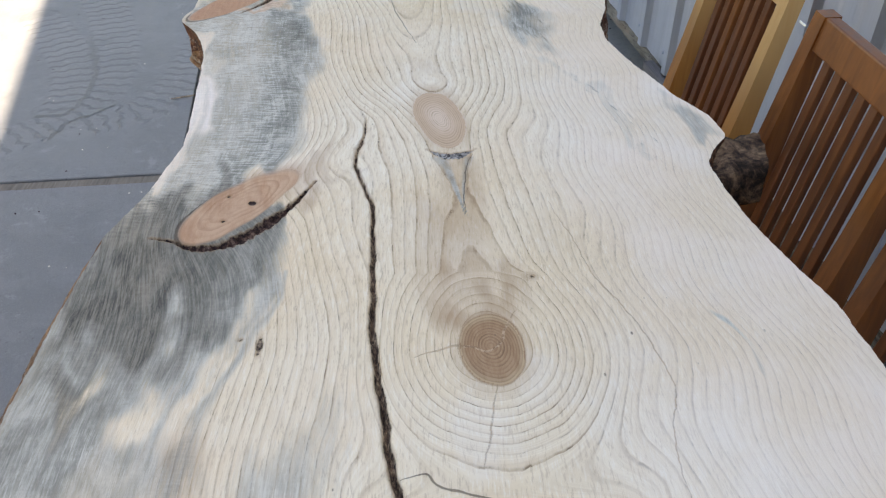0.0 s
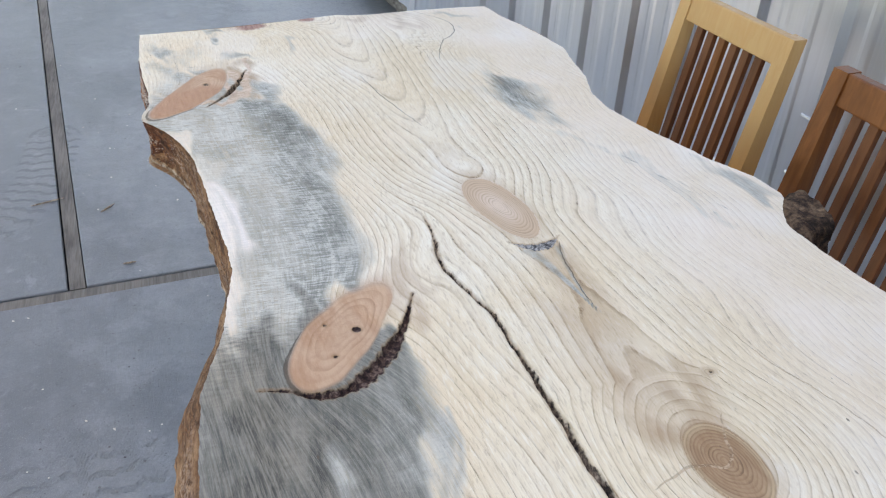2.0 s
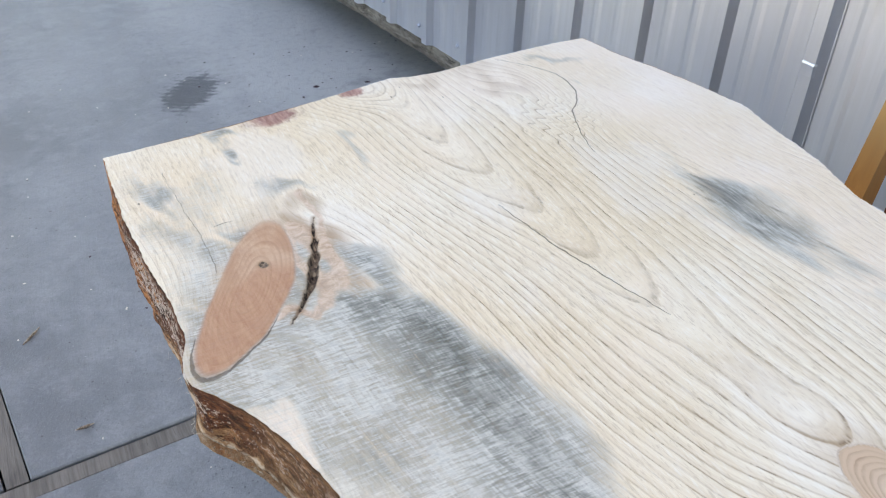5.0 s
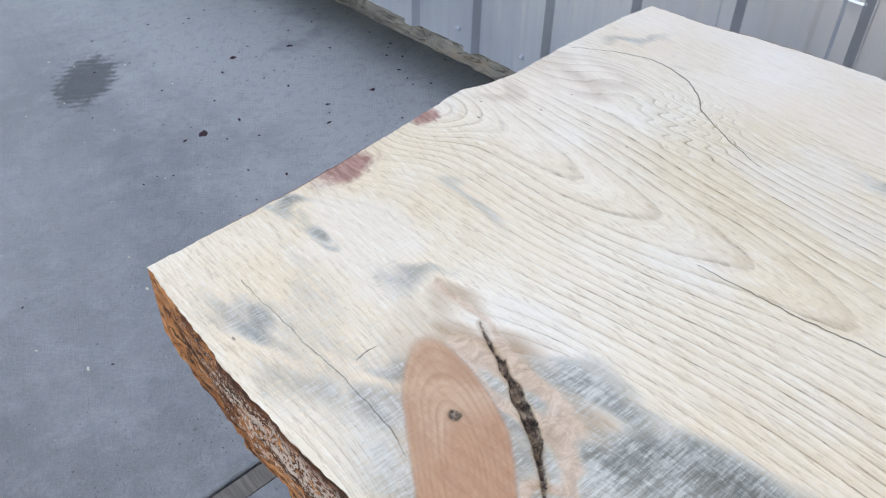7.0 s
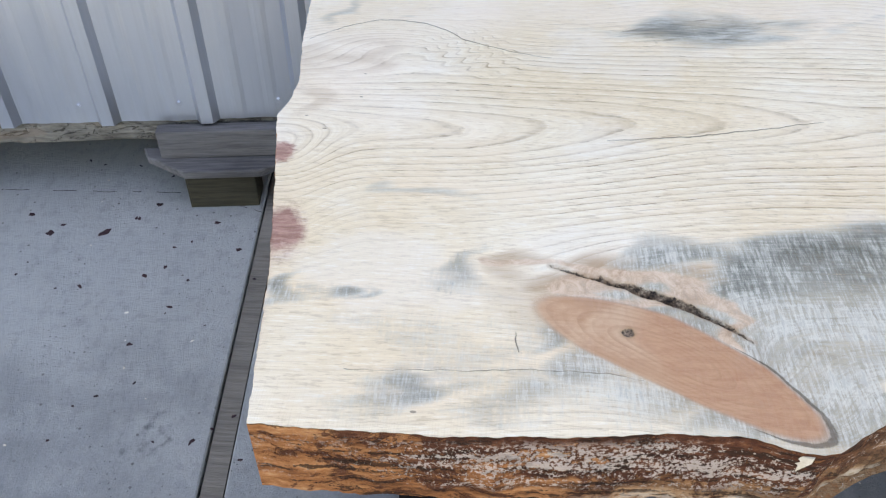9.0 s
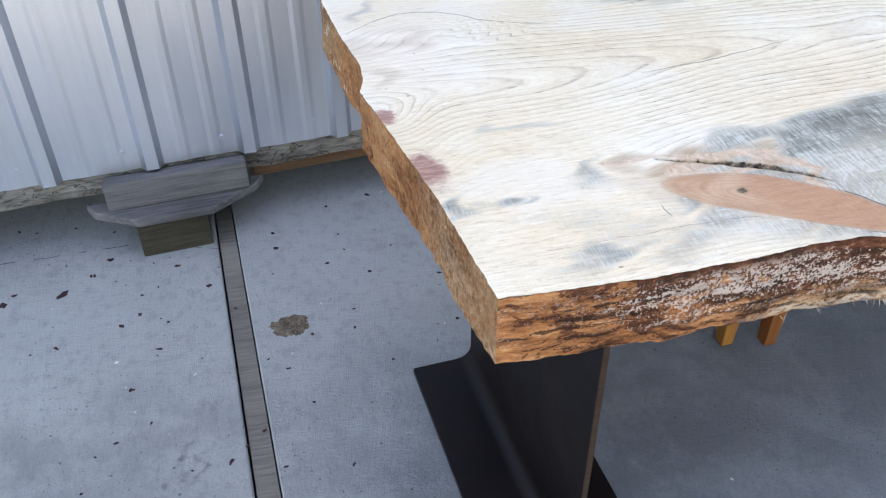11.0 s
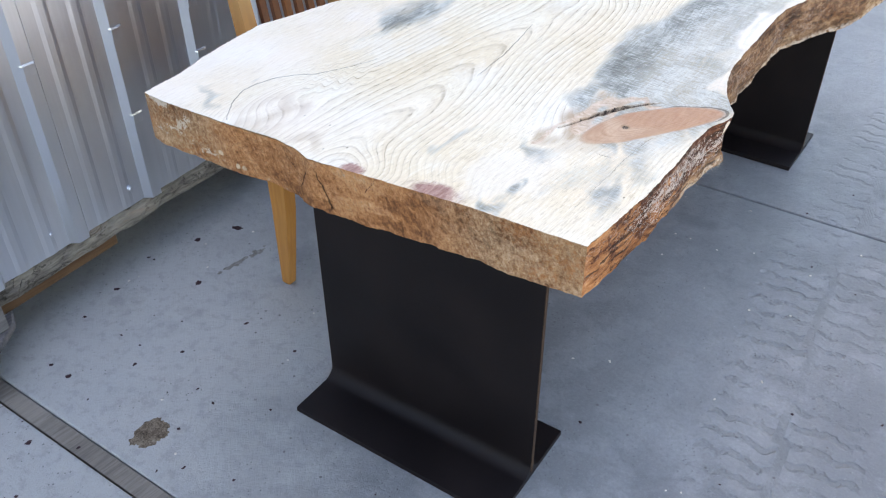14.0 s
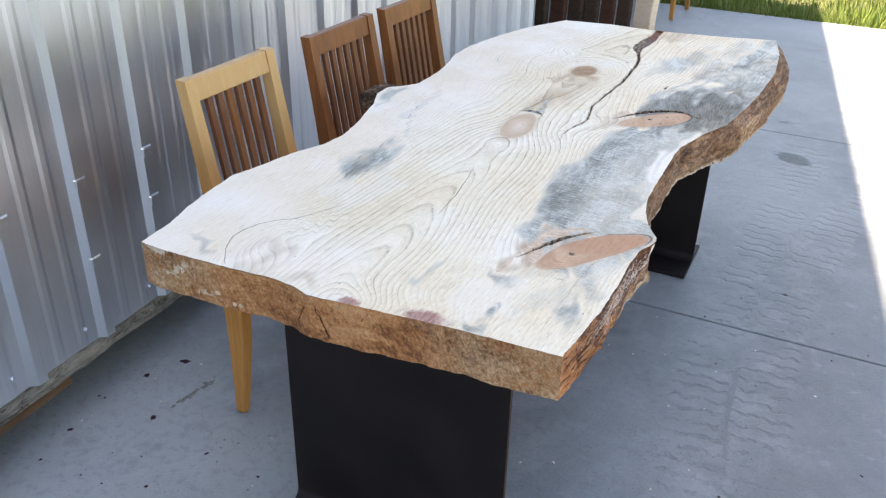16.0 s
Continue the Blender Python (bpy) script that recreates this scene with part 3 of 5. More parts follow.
def chair_wood(name, dark, light, pale_top=None):
    m = Mat(name)
    a = m.noise(4.0, stretch=(1, 1, 0.35), detail=4)
    b = m.noise(34.0, stretch=(2.4, 2.4, 0.18), detail=5, rough=0.6, distort=0.5)
    rnd = m.random()
    col = m.mix(m.step(m.add(m.mul(a, 0.5), m.mul(b, 0.6)), 0.35, 0.72), dark, light)
    col = m.mix(m.mul(rnd, 0.25), col, dark)
    # colour turns paler towards the top
    if pale_top:
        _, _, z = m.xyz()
        col = m.mix(m.mul(m.step(m.add(z, m.mul(m.sub(a, 0.5), 0.3)), 0.55, 0.85), m.step(b, 0.3, 0.7, 0.9, 0.6)), col, pale_top)
    return m.done(col, m.step(b, 0.3, 0.7, 0.30, 0.42), 0.0, m.bump(b, 0.0006, 0.5), 0.30)


def grass_material():
    m = Mat("dry_meadow_grass")
    a = m.noise(1.4, detail=4)
    rnd = m.t.nodes.new("ShaderNodeNewGeometry").outputs["Random Per Island"]
    col = m.mix(rnd, (0.045, 0.085, 0.014), (0.19, 0.24, 0.045))
    col = m.mix(m.mul(m.step(a, 0.45, 0.7), 0.45), col, (0.30, 0.26, 0.11))
    return m.done(col, 0.7, 0.0, None, 0.2)


def soil_material():
    m = Mat("meadow_ground")
    a = m.noise(0.8, detail=6)
    b = m.noise(30.0, detail=5)
    col = m.mix(m.step(a, 0.35, 0.65), (0.05, 0.065, 0.02), (0.11, 0.10, 0.05))
    col = m.mix(m.mul(b, 0.4), col, (0.06, 0.07, 0.03))
    return m.done(col, 0.95, 0.0, m.bump(b, 0.02, 0.8), 0.1)


WOOD, BARK, ENDCUT, STEEL = slab_wood(), bark_material(), end_cut_material(), painted_steel()
CONCRETE, ZINC = concrete(), galvanised()
GREYWOOD = old_wood("weathered_grey_board", (0.056, 0.052, 0.054), (0.18, 0.168, 0.168))
SKIRT = rough_board()
MOSSWOOD = old_wood("mossy_timber", (0.020, 0.018, 0.012), (0.066, 0.056, 0.038))
JOINTWOOD = old_wood("worn_joint_board", (0.090, 0.078, 0.066), (0.25, 0.218, 0.185))
PLYWOOD = old_wood("brown_plywood", (0.065, 0.034, 0.018), (0.14, 0.076, 0.040))
STUB = stub_material()
DARKTIMBER = old_wood("dark_rough_timber", (0.018, 0.011, 0.008), (0.085, 0.05, 0.032))
PALETIMBER = old_wood("pale_sawn_timber", (0.54, 0.37, 0.25), (0.80, 0.63, 0.47))
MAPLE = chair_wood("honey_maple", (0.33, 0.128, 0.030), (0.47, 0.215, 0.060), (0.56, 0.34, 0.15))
HONEY = chair_wood("orange_honey_maple", (0.30, 0.11, 0.022), (0.43, 0.185, 0.046))
CHERRY = chair_wood("oiled_cherry", (0.13, 0.038, 0.009), (0.26, 0.088, 0.024))
WALNUT = chair_wood("dark_slat_wood", (0.090, 0.027, 0.010), (0.19, 0.064, 0.022))
REDTIMBER = old_wood("reddish_rough_timber", (0.026, 0.011, 0.007), (0.12, 0.05, 0.03))
DRIP = old_wood("dried_drip", (0.018, 0.010, 0.012), (0.06, 0.030, 0.034))
RUSTSPOT = crusty("rough_brown_stain", (0.055, 0.040, 0.028), (0.150, 0.112, 0.080), (0.28, 0.225, 0.17))
SMUDGE = crusty("dull_brown_smudge", (0.11, 0.100, 0.088), (0.20, 0.185, 0.165), (0.31, 0.295, 0.27))
FLECK = old_wood("pale_crumb", (0.5, 0.42, 0.32), (0.75, 0.70, 0.62))
SAWNSTEEL = old_wood("bare_rusty_steel", (0.026, 0.015, 0.011), (0.062, 0.036, 0.024))
GRASS, SOIL = grass_material(), soil_material()



# ---- mesh helpers ----
def link(name, bm, material, parent=None, label="", smooth=False):
    me = bpy.data.meshes.new(name)
    bm.normal_update()
    bm.to_mesh(me)
    bm.free()
    for m in (material if isinstance(material, (list, tuple)) else [material]):
        me.materials.append(m)
    if smooth:
        for p in me.polygons:
            p.use_smooth = True
    ob = new(name, me)
    ob.parent = parent
    if label:
        ob["label"] = label
    return ob


def part(name, bm, material, parent, label="", smooth=False):
    return link(name, bm, material, parent, label, smooth)


def box(bm, x0, x1, y0, y1, z0, z1, bevel=0.0, m=None):
    r = bmesh.ops.create_cube(bm, size=1)
    vs = r["verts"]
    for v in vs:
        v.co = Vector((x0 + (v.co.x + 0.5) * (x1 - x0), y0 + (v.co.y + 0.5) * (y1 - y0), z0 + (v.co.z + 0.5) * (z1 - z0)))
    if bevel:
        es = {e for v in vs for e in v.link_edges}
        r = bmesh.ops.bevel(bm, geom=list(es), offset=bevel, segments=2, affect="EDGES", profile=0.6)
        vs = list({v for f in r["faces"] for v in f.verts} | {v for v in vs if v.is_valid})
    if m is not None:
        bmesh.ops.transform(bm, matrix=m, verts=vs)
    return vs


def prism(bm, outline, z0, z1):
    """A closed solid over a plan outline (counter-clockwise)."""
    lo = [bm.verts.new((x, y, z0)) for x, y in outline]
    hi = [bm.verts.new((x, y, z1)) for x, y in outline]
    n = len(lo)
    bm.faces.new(hi)
    bm.faces.new(lo[::-1])
    for i in range(n):
        bm.faces.new((lo[i], lo[(i + 1) % n], hi[(i + 1) % n], hi[i]))
    return lo + hi


def loft(bm, rings, caps=True):
    """A skin over rings of as many points each."""
    rows = [[bm.verts.new(p) for p in ring] for ring in rings]
    n = len(rows[0])
    for a, b in zip(rows, rows[1:]):
        for i in range(n):
            bm.faces.new((a[i], a[(i + 1) % n], b[(i + 1) % n], b[i]))
    if caps:
        bm.faces.new(rows[0][::-1])
        bm.faces.new(rows[-1])
    return rows


def empty(name, x, y, z, label, category, group="", rz=0.0):
    ob = new(name)
    ob.matrix_world = pose(x, y, z, 0, 0, rz)
    return tagged(ob, label, category, group)


# ---- array helpers ----
def near_line(x, y, pts):
    """Distance to a polyline, and how far along it (0 to 1) the nearest place lies."""
    best, along = np.full(x.shape, 9.0), np.zeros(x.shape)
    for i, ((ax, ay), (bx, by)) in enumerate(zip(pts, pts[1:])):
        lx, ly = bx - ax, by - ay
        t = np.clip(((x - ax) * lx + (y - ay) * ly) / (lx * lx + ly * ly), 0, 1)
        d = np.hypot(x - ax - t * lx, y - ay - t * ly)
        hit = d < best
        best = np.where(hit, d, best)
        along = np.where(hit, (i + t) / (len(pts) - 1), along)
    return best, along


def near_signed(x, y, pts):
    """As near_line, but with the distance's sign by the side of the line."""
    best, along = np.full(x.shape, 9.0), np.zeros(x.shape)
    for i, ((ax, ay), (bx, by)) in enumerate(zip(pts, pts[1:])):
        lx, ly = bx - ax, by - ay
        t = np.clip(((x - ax) * lx + (y - ay) * ly) / (lx * lx + ly * ly), 0, 1)
        d = np.hypot(x - ax - t * lx, y - ay - t * ly) * np.where(lx * (y - ay) - ly * (x - ax) < 0, -1.0, 1.0)
        hit = np.abs(d) < np.abs(best)
        best = np.where(hit, d, best)
        along = np.where(hit, (i + t) / (len(pts) - 1), along)
    return best, along


def soft(v, lo, hi):
    t = np.clip((v - lo) / (hi - lo), 0, 1)
    return t * t * (3 - 2 * t)


def mesh_from(name, verts, quads, material, smooth=True):
    me = bpy.data.meshes.new(name)
    me.vertices.add(len(verts))
    me.vertices.foreach_set("co", np.asarray(verts, dtype=np.float32).ravel())
    n = len(quads)
    me.loops.add(4 * n)
    me.polygons.add(n)
    me.loops.foreach_set("vertex_index", np.asarray(quads, dtype=np.int32).ravel())
    me.polygons.foreach_set("loop_start", np.arange(0, 4 * n, 4, dtype=np.int32))
    me.polygons.foreach_set("loop_total", np.full(n, 4, dtype=np.int32))
    me.polygons.foreach_set("use_smooth", np.full(n, smooth, dtype=bool))
    me.update(calc_edges=True)
    me.validate()
    me.materials.append(material)
    return me


def grid_quads(nv, nu, flip=False):
    i = np.arange(nv * nu).reshape(nv, nu)
    q = np.stack([i[:-1, :-1], i[:-1, 1:], i[1:, 1:], i[1:, :-1]], axis=-1).reshape(-1, 4)
    return q[:, ::-1] if flip else q


# ---- the setting ----
JA, JB = radians(4.7), radians(6.2)
E1, E2 = Vector((math.cos(JA), math.sin(JA))), Vector((-math.sin(JB), math.cos(JB)))
J0 = Vector((-0.262, 2.429))


def pad(e1, e2):
    p = J0 + E1 * e1 + E2 * e2
    return p.x, p.y


bm = bmesh.new()
bmesh.ops.create_grid(bm, x_segments=2, y_segments=2, size=900)
ground = link("ground", bm, SOIL)
ground.location.z = -0.09
tagged(ground, "meadow ground of dry grass and soil beyond the pad", "ground", kind="structure")

pavement = empty("pavement", 0, 0, 0, "grey broom-finished concrete pad in bays with weathered board joints", "pavement")
pavement["kind"] = "structure"
HALF = 0.024


def sweep(path, n=60):
    """A smooth path through a few points, evenly spaced, with its length."""
    pts = [Vector(p) for p in path]
    dense = []
    for i in range(len(pts) - 1):
        p0, p1, p2, p3 = pts[max(i - 1, 0)], pts[i], pts[i + 1], pts[min(i + 2, len(pts) - 1)]
        for k in range(24):
            t = k / 24
            q = 0.5 * ((2 * p1) + (p2 - p0) * t + (2 * p0 - 5 * p1 + 4 * p2 - p3) * t * t + (3 * p1 - p0 - 3 * p2 + p3) * t ** 3)
            dense.append((q.x, q.y))
    a = np.array(dense)
    s = np.concatenate([[0], np.cumsum(np.hypot(*np.diff(a, axis=0).T))])
    u = np.linspace(0, s[-1], n)
    return list(zip(np.interp(u, s, a[:, 0]), np.interp(u, s, a[:, 1]))), s[-1]


# where tyres rolled over the pad
TYRES = [sweep(p) for p in (
    [(0.05, -0.98), (0.038, -0.79), (0.013, -0.06), (0.02, 0.46), (-0.004, 0.85), (-0.037, 1.15), (-0.09, 1.40), (-0.16, 1.85)],
    [(-0.27, -0.6), (-0.20, -0.195), (-0.145, 0.36), (-0.15, 0.76), (-0.184, 1.07), (-0.23, 1.40), (-0.31, 1.85)],
    [(-1.25, 4.36), (-1.10, 4.13), (-0.93, 3.89), (-0.81, 3.62), (-0.72, 3.35), (-0.67, 3.07), (-0.71, 2.89), (-0.80, 2.74), (-0.95, 2.60)],
    [(-0.38, 3.45), (-0.39, 3.26), (-0.40, 3.10), (-0.44, 2.96), (-0.50, 2.84), (-0.60, 2.80), (-0.69, 2.74)],
    [(-1.13, 3.69), (-0.98, 3.46), (-0.86, 3.26), (-0.78, 3.02), (-0.76, 2.84)])]


# damp shoe and tread marks: place, half length, half width, turn, strength
DAMP = [(0.43, 3.97, 0.14, 0.075, 58, 1.0), (0.525, 2.63, 0.085, 0.065, 80, 0.42), (0.085, -0.82, 0.055, 0.085, 60, 1.0), (0.23, -1.30, 0.10, 0.03, 10, 0.6)]


def bay(e1a, e1b, e2a, e2b, cell):
    """One cast bay: a gridded top with rounded rim and sides, and how each place lies to the tyre prints."""
    n1, n2 = max(3, int((e1b - e1a) / cell)), max(3, int((e2b - e2a) / cell))
    u = np.concatenate([[e1a, e1a, e1a + 0.003], np.linspace(e1a, e1b, n1)[1:-1], [e1b - 0.003, e1b, e1b]])
    v = np.concatenate([[e2a, e2a, e2a + 0.003], np.linspace(e2a, e2b, n2)[1:-1], [e2b - 0.003, e2b, e2b]])
    V, U = np.meshgrid(v, u, indexing="ij")
    z = np.zeros(U.shape)
    for ring_, depth_ in ((1, -0.003), (0, -0.12)):
        for sl in ((ring_, slice(None)), (-1 - ring_, slice(None)), (slice(None), ring_), (slice(None), -1 - ring_)):
            z[sl] = np.minimum(z[sl], depth_)
    X, Y = J0.x + E1.x * U + E2.x * V, J0.y + E1.y * U + E2.y * V
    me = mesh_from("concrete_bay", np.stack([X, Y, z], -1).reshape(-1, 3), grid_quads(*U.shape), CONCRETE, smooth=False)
    best, along, which = np.full(X.shape, 9.0), np.zeros(X.shape), np.zeros(X.shape)
    for k, (pts, length) in enumerate(TYRES):
        dd, t = near_line(X, Y, pts)
        hit = dd < best
        best, along, which = np.where(hit, dd, best), np.where(hit, t * length, along), np.where(hit, k, which)
    damp = np.zeros(X.shape)
    for cx, cy, a, b, turn, s in DAMP:
        ca, sa = math.cos(radians(turn)), math.sin(radians(turn))
        p, q = ((X - cx) * ca + (Y - cy) * sa) / a, (-(X - cx) * sa + (Y - cy) * ca) / b
        damp = np.maximum(damp, s * np.clip(1.6 - np.hypot(p, q), 0, 1))
    at = me.attributes.new("track", "FLOAT_COLOR", "POINT")
    at.data.foreach_set("color", np.stack([best, along, which, damp], -1).astype(np.float32).ravel())
    ob = new("concrete_bay", me)
    ob.parent = pavement
    return ob


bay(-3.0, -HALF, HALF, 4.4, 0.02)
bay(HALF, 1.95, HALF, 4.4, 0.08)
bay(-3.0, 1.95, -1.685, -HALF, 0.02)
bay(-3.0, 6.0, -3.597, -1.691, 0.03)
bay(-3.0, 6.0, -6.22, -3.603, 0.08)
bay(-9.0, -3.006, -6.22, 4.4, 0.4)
for e1a, e1b, e2a, e2b in ((-3.0, 1.90, -HALF + 0.003, HALF - 0.005), (-HALF + 0.005, HALF - 0.003, HALF, 4.4)):
    bm = bmesh.new()
    prism(bm, [pad(e1a, e2a), pad(e1b, e2a), pad(e1b, e2b), pad(e1a, e2b)], -0.1, -0.005)
    part("joint_board", bm, JOINTWOOD, pavement, "weathered grey board let into the joint")

# a wandering crack in the bay by the step
bm = bmesh.new()
line_ = [(1.22, 3.23), (1.225, 3.07), (1.232, 2.91), (1.236, 2.75), (1.20, 2.65), (1.174, 2.571)]
left_, right_ = [], []
for i in range(41):
    t = i / 40 * (len(line_) - 1)
    k = min(int(t), len(line_) - 2)
    f = t - k
    x, y = (line_[k][q] + f * (line_[k + 1][q] - line_[k][q]) for q in (0, 1))
    x += 0.008 * noise.noise((y * 22, 1, 0))
    w = 0.0009 + 0.0008 * noise.noise((y * 40, 4, 0))
    left_.append(bm.verts.new((x - w, y, 0.0006)))
    right_.append(bm.verts.new((x + w, y, 0.0006)))
for i in range(40):
    if noise.noise((i * 0.37, 2.0, 5.0)) < -0.05:
        continue                     # the crack closes here and there
    bm.faces.new((left_[i], left_[i + 1], right_[i + 1], right_[i]))
bmesh.ops.recalc_face_normals(bm, faces=bm.faces[:])
part("crack", bm, DRIP, pavement, "dark hairline crack in the concrete")

# ---- the corrugated wall ----
# built in the wall's own frame: x out of the back, y along it, from the joint at the step
WALL = pose(1.2965, 2.45, 0, 0, 0, 6.6)
WZ, PITCH, RIB0 = 0.200, 0.2283, 0.470
WALL_END, WALL_FAR = -3.95, 4.2


# unseen upper edge, pitched so that its shadow line falls right on the pad
def roof_z(s):
    return 5.78 + 0.258 * s


def profile(s):
    """How far the sheet stands proud: trapezoid ribs with two low stiffeners between them."""
    q = (s - RIB0) % PITCH
    d = min(q, PITCH - q)
    h = 0.019 * max(0.0, min(1.0, (0.027 - d) / 0.013))
    for c in (PITCH / 3, 2 * PITCH / 3):
        h = max(h, 0.0017 * max(0.0, min(1.0, (0.017 - abs(q - c)) / 0.010)))
    return h


def on_wall(ob):
    ob.matrix_world = WALL
    return ob


wall = on_wall(new("wall_east"))
tagged(wall, "galvanised ribbed sheet-metal wall of a shed", "wall", kind="structure")
offs = sorted({round(s * o + c, 5) for c in (0, PITCH / 3, 2 * PITCH / 3, PITCH) for o in ((0.014, 0.027) if c in (0, PITCH) else (0.007, 0.017)) for s in (-1, 1)})
offs = [o for o in offs if 0 <= o <= PITCH]
RIBS = [RIB0 + n * PITCH for n in range(-19, 17)]
y0, k = RIB0 - 3 * PITCH - 5 * 4 * PITCH - 0.03, 0
while y0 < WALL_FAR:
    ya, yb = max(y0, WALL_END), min(y0 + 4 * PITCH + 0.045, WALL_FAR)
    if yb > ya + 0.05:
        ys = sorted({ya, yb} | {round(r + o, 5) for r in RIBS for o in offs if ya < r + o < yb})
        bm = bmesh.new()
        lift = 0.0025 * (k % 2)
        rows = []
        for back in (0.0, 0.0008):
            for top in (0, 1):
                rows.append([bm.verts.new((-profile(y) - lift + back, y, (roof_z(y) if top else WZ + 0.003 * noise.noise((y * 5, 0, 0))))) for y in ys])
        for i in range(len(ys) - 1):
            bm.faces.new((rows[0][i + 1], rows[0][i], rows[1][i], rows[1][i + 1]))
            bm.faces.new((rows[2][i], rows[2][i + 1], rows[3][i + 1], rows[3][i]))
            bm.faces.new((rows[0][i], rows[0][i + 1], rows[2][i + 1], rows[2][i]))
        for back in (0, len(ys) - 1):
            bm.faces.new((rows[0][back], rows[1][back], rows[3][back], rows[2][back]))
        part("sheet", bm, ZINC, wall)
    y0 += 4 * PITCH
    k += 1


def screw_mesh():
    bm = bmesh.new()
    bmesh.ops.create_cone(bm, cap_ends=True, segments=12, radius1=0.0085, radius2=0.0075, depth=0.003, matrix=pose(-0.0015, 0, 0, 0, 90, 0))
    bmesh.ops.create_cone(bm, cap_ends=True, segments=6, radius1=0.0052, radius2=0.0046, depth=0.005, matrix=pose(-0.0052, 0, 0, 0, 90, 0))
    me = bpy.data.meshes.new("screw")
    bm.to_mesh(me)
    bm.free()
    me.materials.append(ZINC)
    return me


SCREW = screw_mesh()
for r in RIBS:
    if WALL_END < r < 2.0:
        for ds, z in ((0.058, 0.247),) + (((0.0, 1.25),) if r < -0.6 else ()):
            o = new("screw", SCREW)
            o.parent = wall
            o.location = (-profile(r + ds) - 0.001, r + ds + random.uniform(-0.006, 0.006), z + random.uniform(-0.006, 0.008))

# pressed crimps across the ribs
bm = bmesh.new()
section = [(-0.0175, 0.0135), (-0.0135, 0.0190), (0.0135, 0.0190), (0.0175, 0.0135)]
loft(bm, [[(-(h + o) - 0.001, y * (1 + 12 * o), z) for y, h in section] + [(-0.004, 0.012, z), (-0.004, -0.012, z)] for o, z in ((0.0002, -0.024), (0.0010, -0.005), (0.0013, -0.001), (0.0008, 0.0008), (0.0, 0.0035))])
bmesh.ops.recalc_face_normals(bm, faces=bm.faces[:])
CRIMP = bpy.data.meshes.new("crimp")
bm.to_mesh(CRIMP)
bm.free()
CRIMP.materials.append(ZINC)
for k in range(-12, -2):
    for z in (0.648,) + ((0.434 if k % 2 == 0 else 0.510,) if k < -3 else ()):
        o = new("crimp", CRIMP)
        o.parent = wall
        o.location = (-0.0025 * (k % 2), RIB0 + k * PITCH, z)

# framing behind the sheet, unseen roof added to cast the shadow edge
bm = bmesh.new()
ya, yb = WALL_END + 0.02, WALL_FAR
vs = [bm.verts.new(p) for p in ((0.04, ya, 0.19), (0.04, yb, 0.19), (0.04, yb, roof_z(yb) - 0.05), (0.04, ya, roof_z(ya) - 0.05))]
bm.faces.new(vs[::-1])
r = bmesh.ops.extrude_face_region(bm, geom=bm.faces[:])
for v in r["geom"]:
    if isinstance(v, bmesh.types.BMVert):
        v.co.x += 0.1
bmesh.ops.recalc_face_normals(bm, faces=bm.faces[:])
tagged(on_wall(link("wall_core", bm, DARKTIMBER)), "dark timber framing behind the metal sheets", "wall", kind="structure")
bm = bmesh.new()
prof = [(-0.03, -7.2), (-0.03, WALL_FAR), (7.0, WALL_FAR), (7.0, -7.2)]
lo = [bm.verts.new((x, y, roof_z(y))) for x, y in prof]
hi = [bm.verts.new((x, y, roof_z(y) + 0.12)) for x, y in prof]
bm.faces.new(hi[::-1])
bm.faces.new(lo)
for i in range(4):
    bm.faces.new((lo[(i + 1) % 4], lo[i], hi[i], hi[(i + 1) % 4]))
bmesh.ops.recalc_face_normals(bm, faces=bm.faces[:])
tagged(on_wall(link("roof", bm, ZINC)), "unseen sloping metal roof added to cast the shed's shadow on the pad", "roof", kind="structure")
bm = bmesh.new()
box(bm, 5.2, 5.4, -7.2, WALL_FAR, -0.1, 6.6)
box(bm, 0.05, 5.2, -7.2, -7.0, -0.1, 3.5)
# unseen end wall, added to stop daylight leaking in under the sheets
box(bm, 0.15, 5.2, WALL_FAR - 0.2, WALL_FAR, -0.1, 6.5)
tagged(on_wall(link("wall_back", bm, DARKTIMBER)), "dark timber back wall inside the shed, with unseen end wall added against light", "wall", kind="structure")

# rough skirt board under the sheets, dark recess and a piece of plywood below it
bm = bmesh.new()
n = 260
rings = []
for i in range(n + 1):
    y = WALL_END + (WALL_FAR - WALL_END) * i / n
    w = noise.noise((y * 7, 0, 0)) * 0.006 + noise.noise((y * 31, 3, 0)) * 0.005 + noise.noise((y * 80, 3, 0)) * 0.003
    xo = 0.004 + noise.noise((y * 7, 7, 0)) * 0.004 + noise.noise((y * 37, 7, 0)) * 0.003
    rings.append([(xo + 0.004, y, 0.142 + w), (xo - 0.003, y, 0.165 + 0.5 * w), (xo, y, 0.215), (0.035, y, 0.215), (0.035, y, 0.142)])
loft(bm, rings)
bmesh.ops.recalc_face_normals(bm, faces=bm.faces[:])
tagged(on_wall(link("skirt_board", bm, SKIRT)), "weathered rough-edged grey board under the metal sheets", "board", kind="structure")
# unseen board added deep in the recess to keep it dark
bm = bmesh.new()
box(bm, 0.32, 0.36, WALL_END, WALL_FAR, -0.08, 0.26, 0.002)
tagged(on_wall(link("plinth", bm, DARKTIMBER)), "unseen dark board added to shut light out of the recess under the wall", "board", kind="structure")
bm = bmesh.new()
box(bm, 0.016, 0.03, -0.32, 0.012, 0.111, 0.1415, 0.002)
tagged(on_wall(link("plywood_strip", bm, PLYWOOD)), "brown plywood strip fixed below the skirt board", "board", kind="structure")

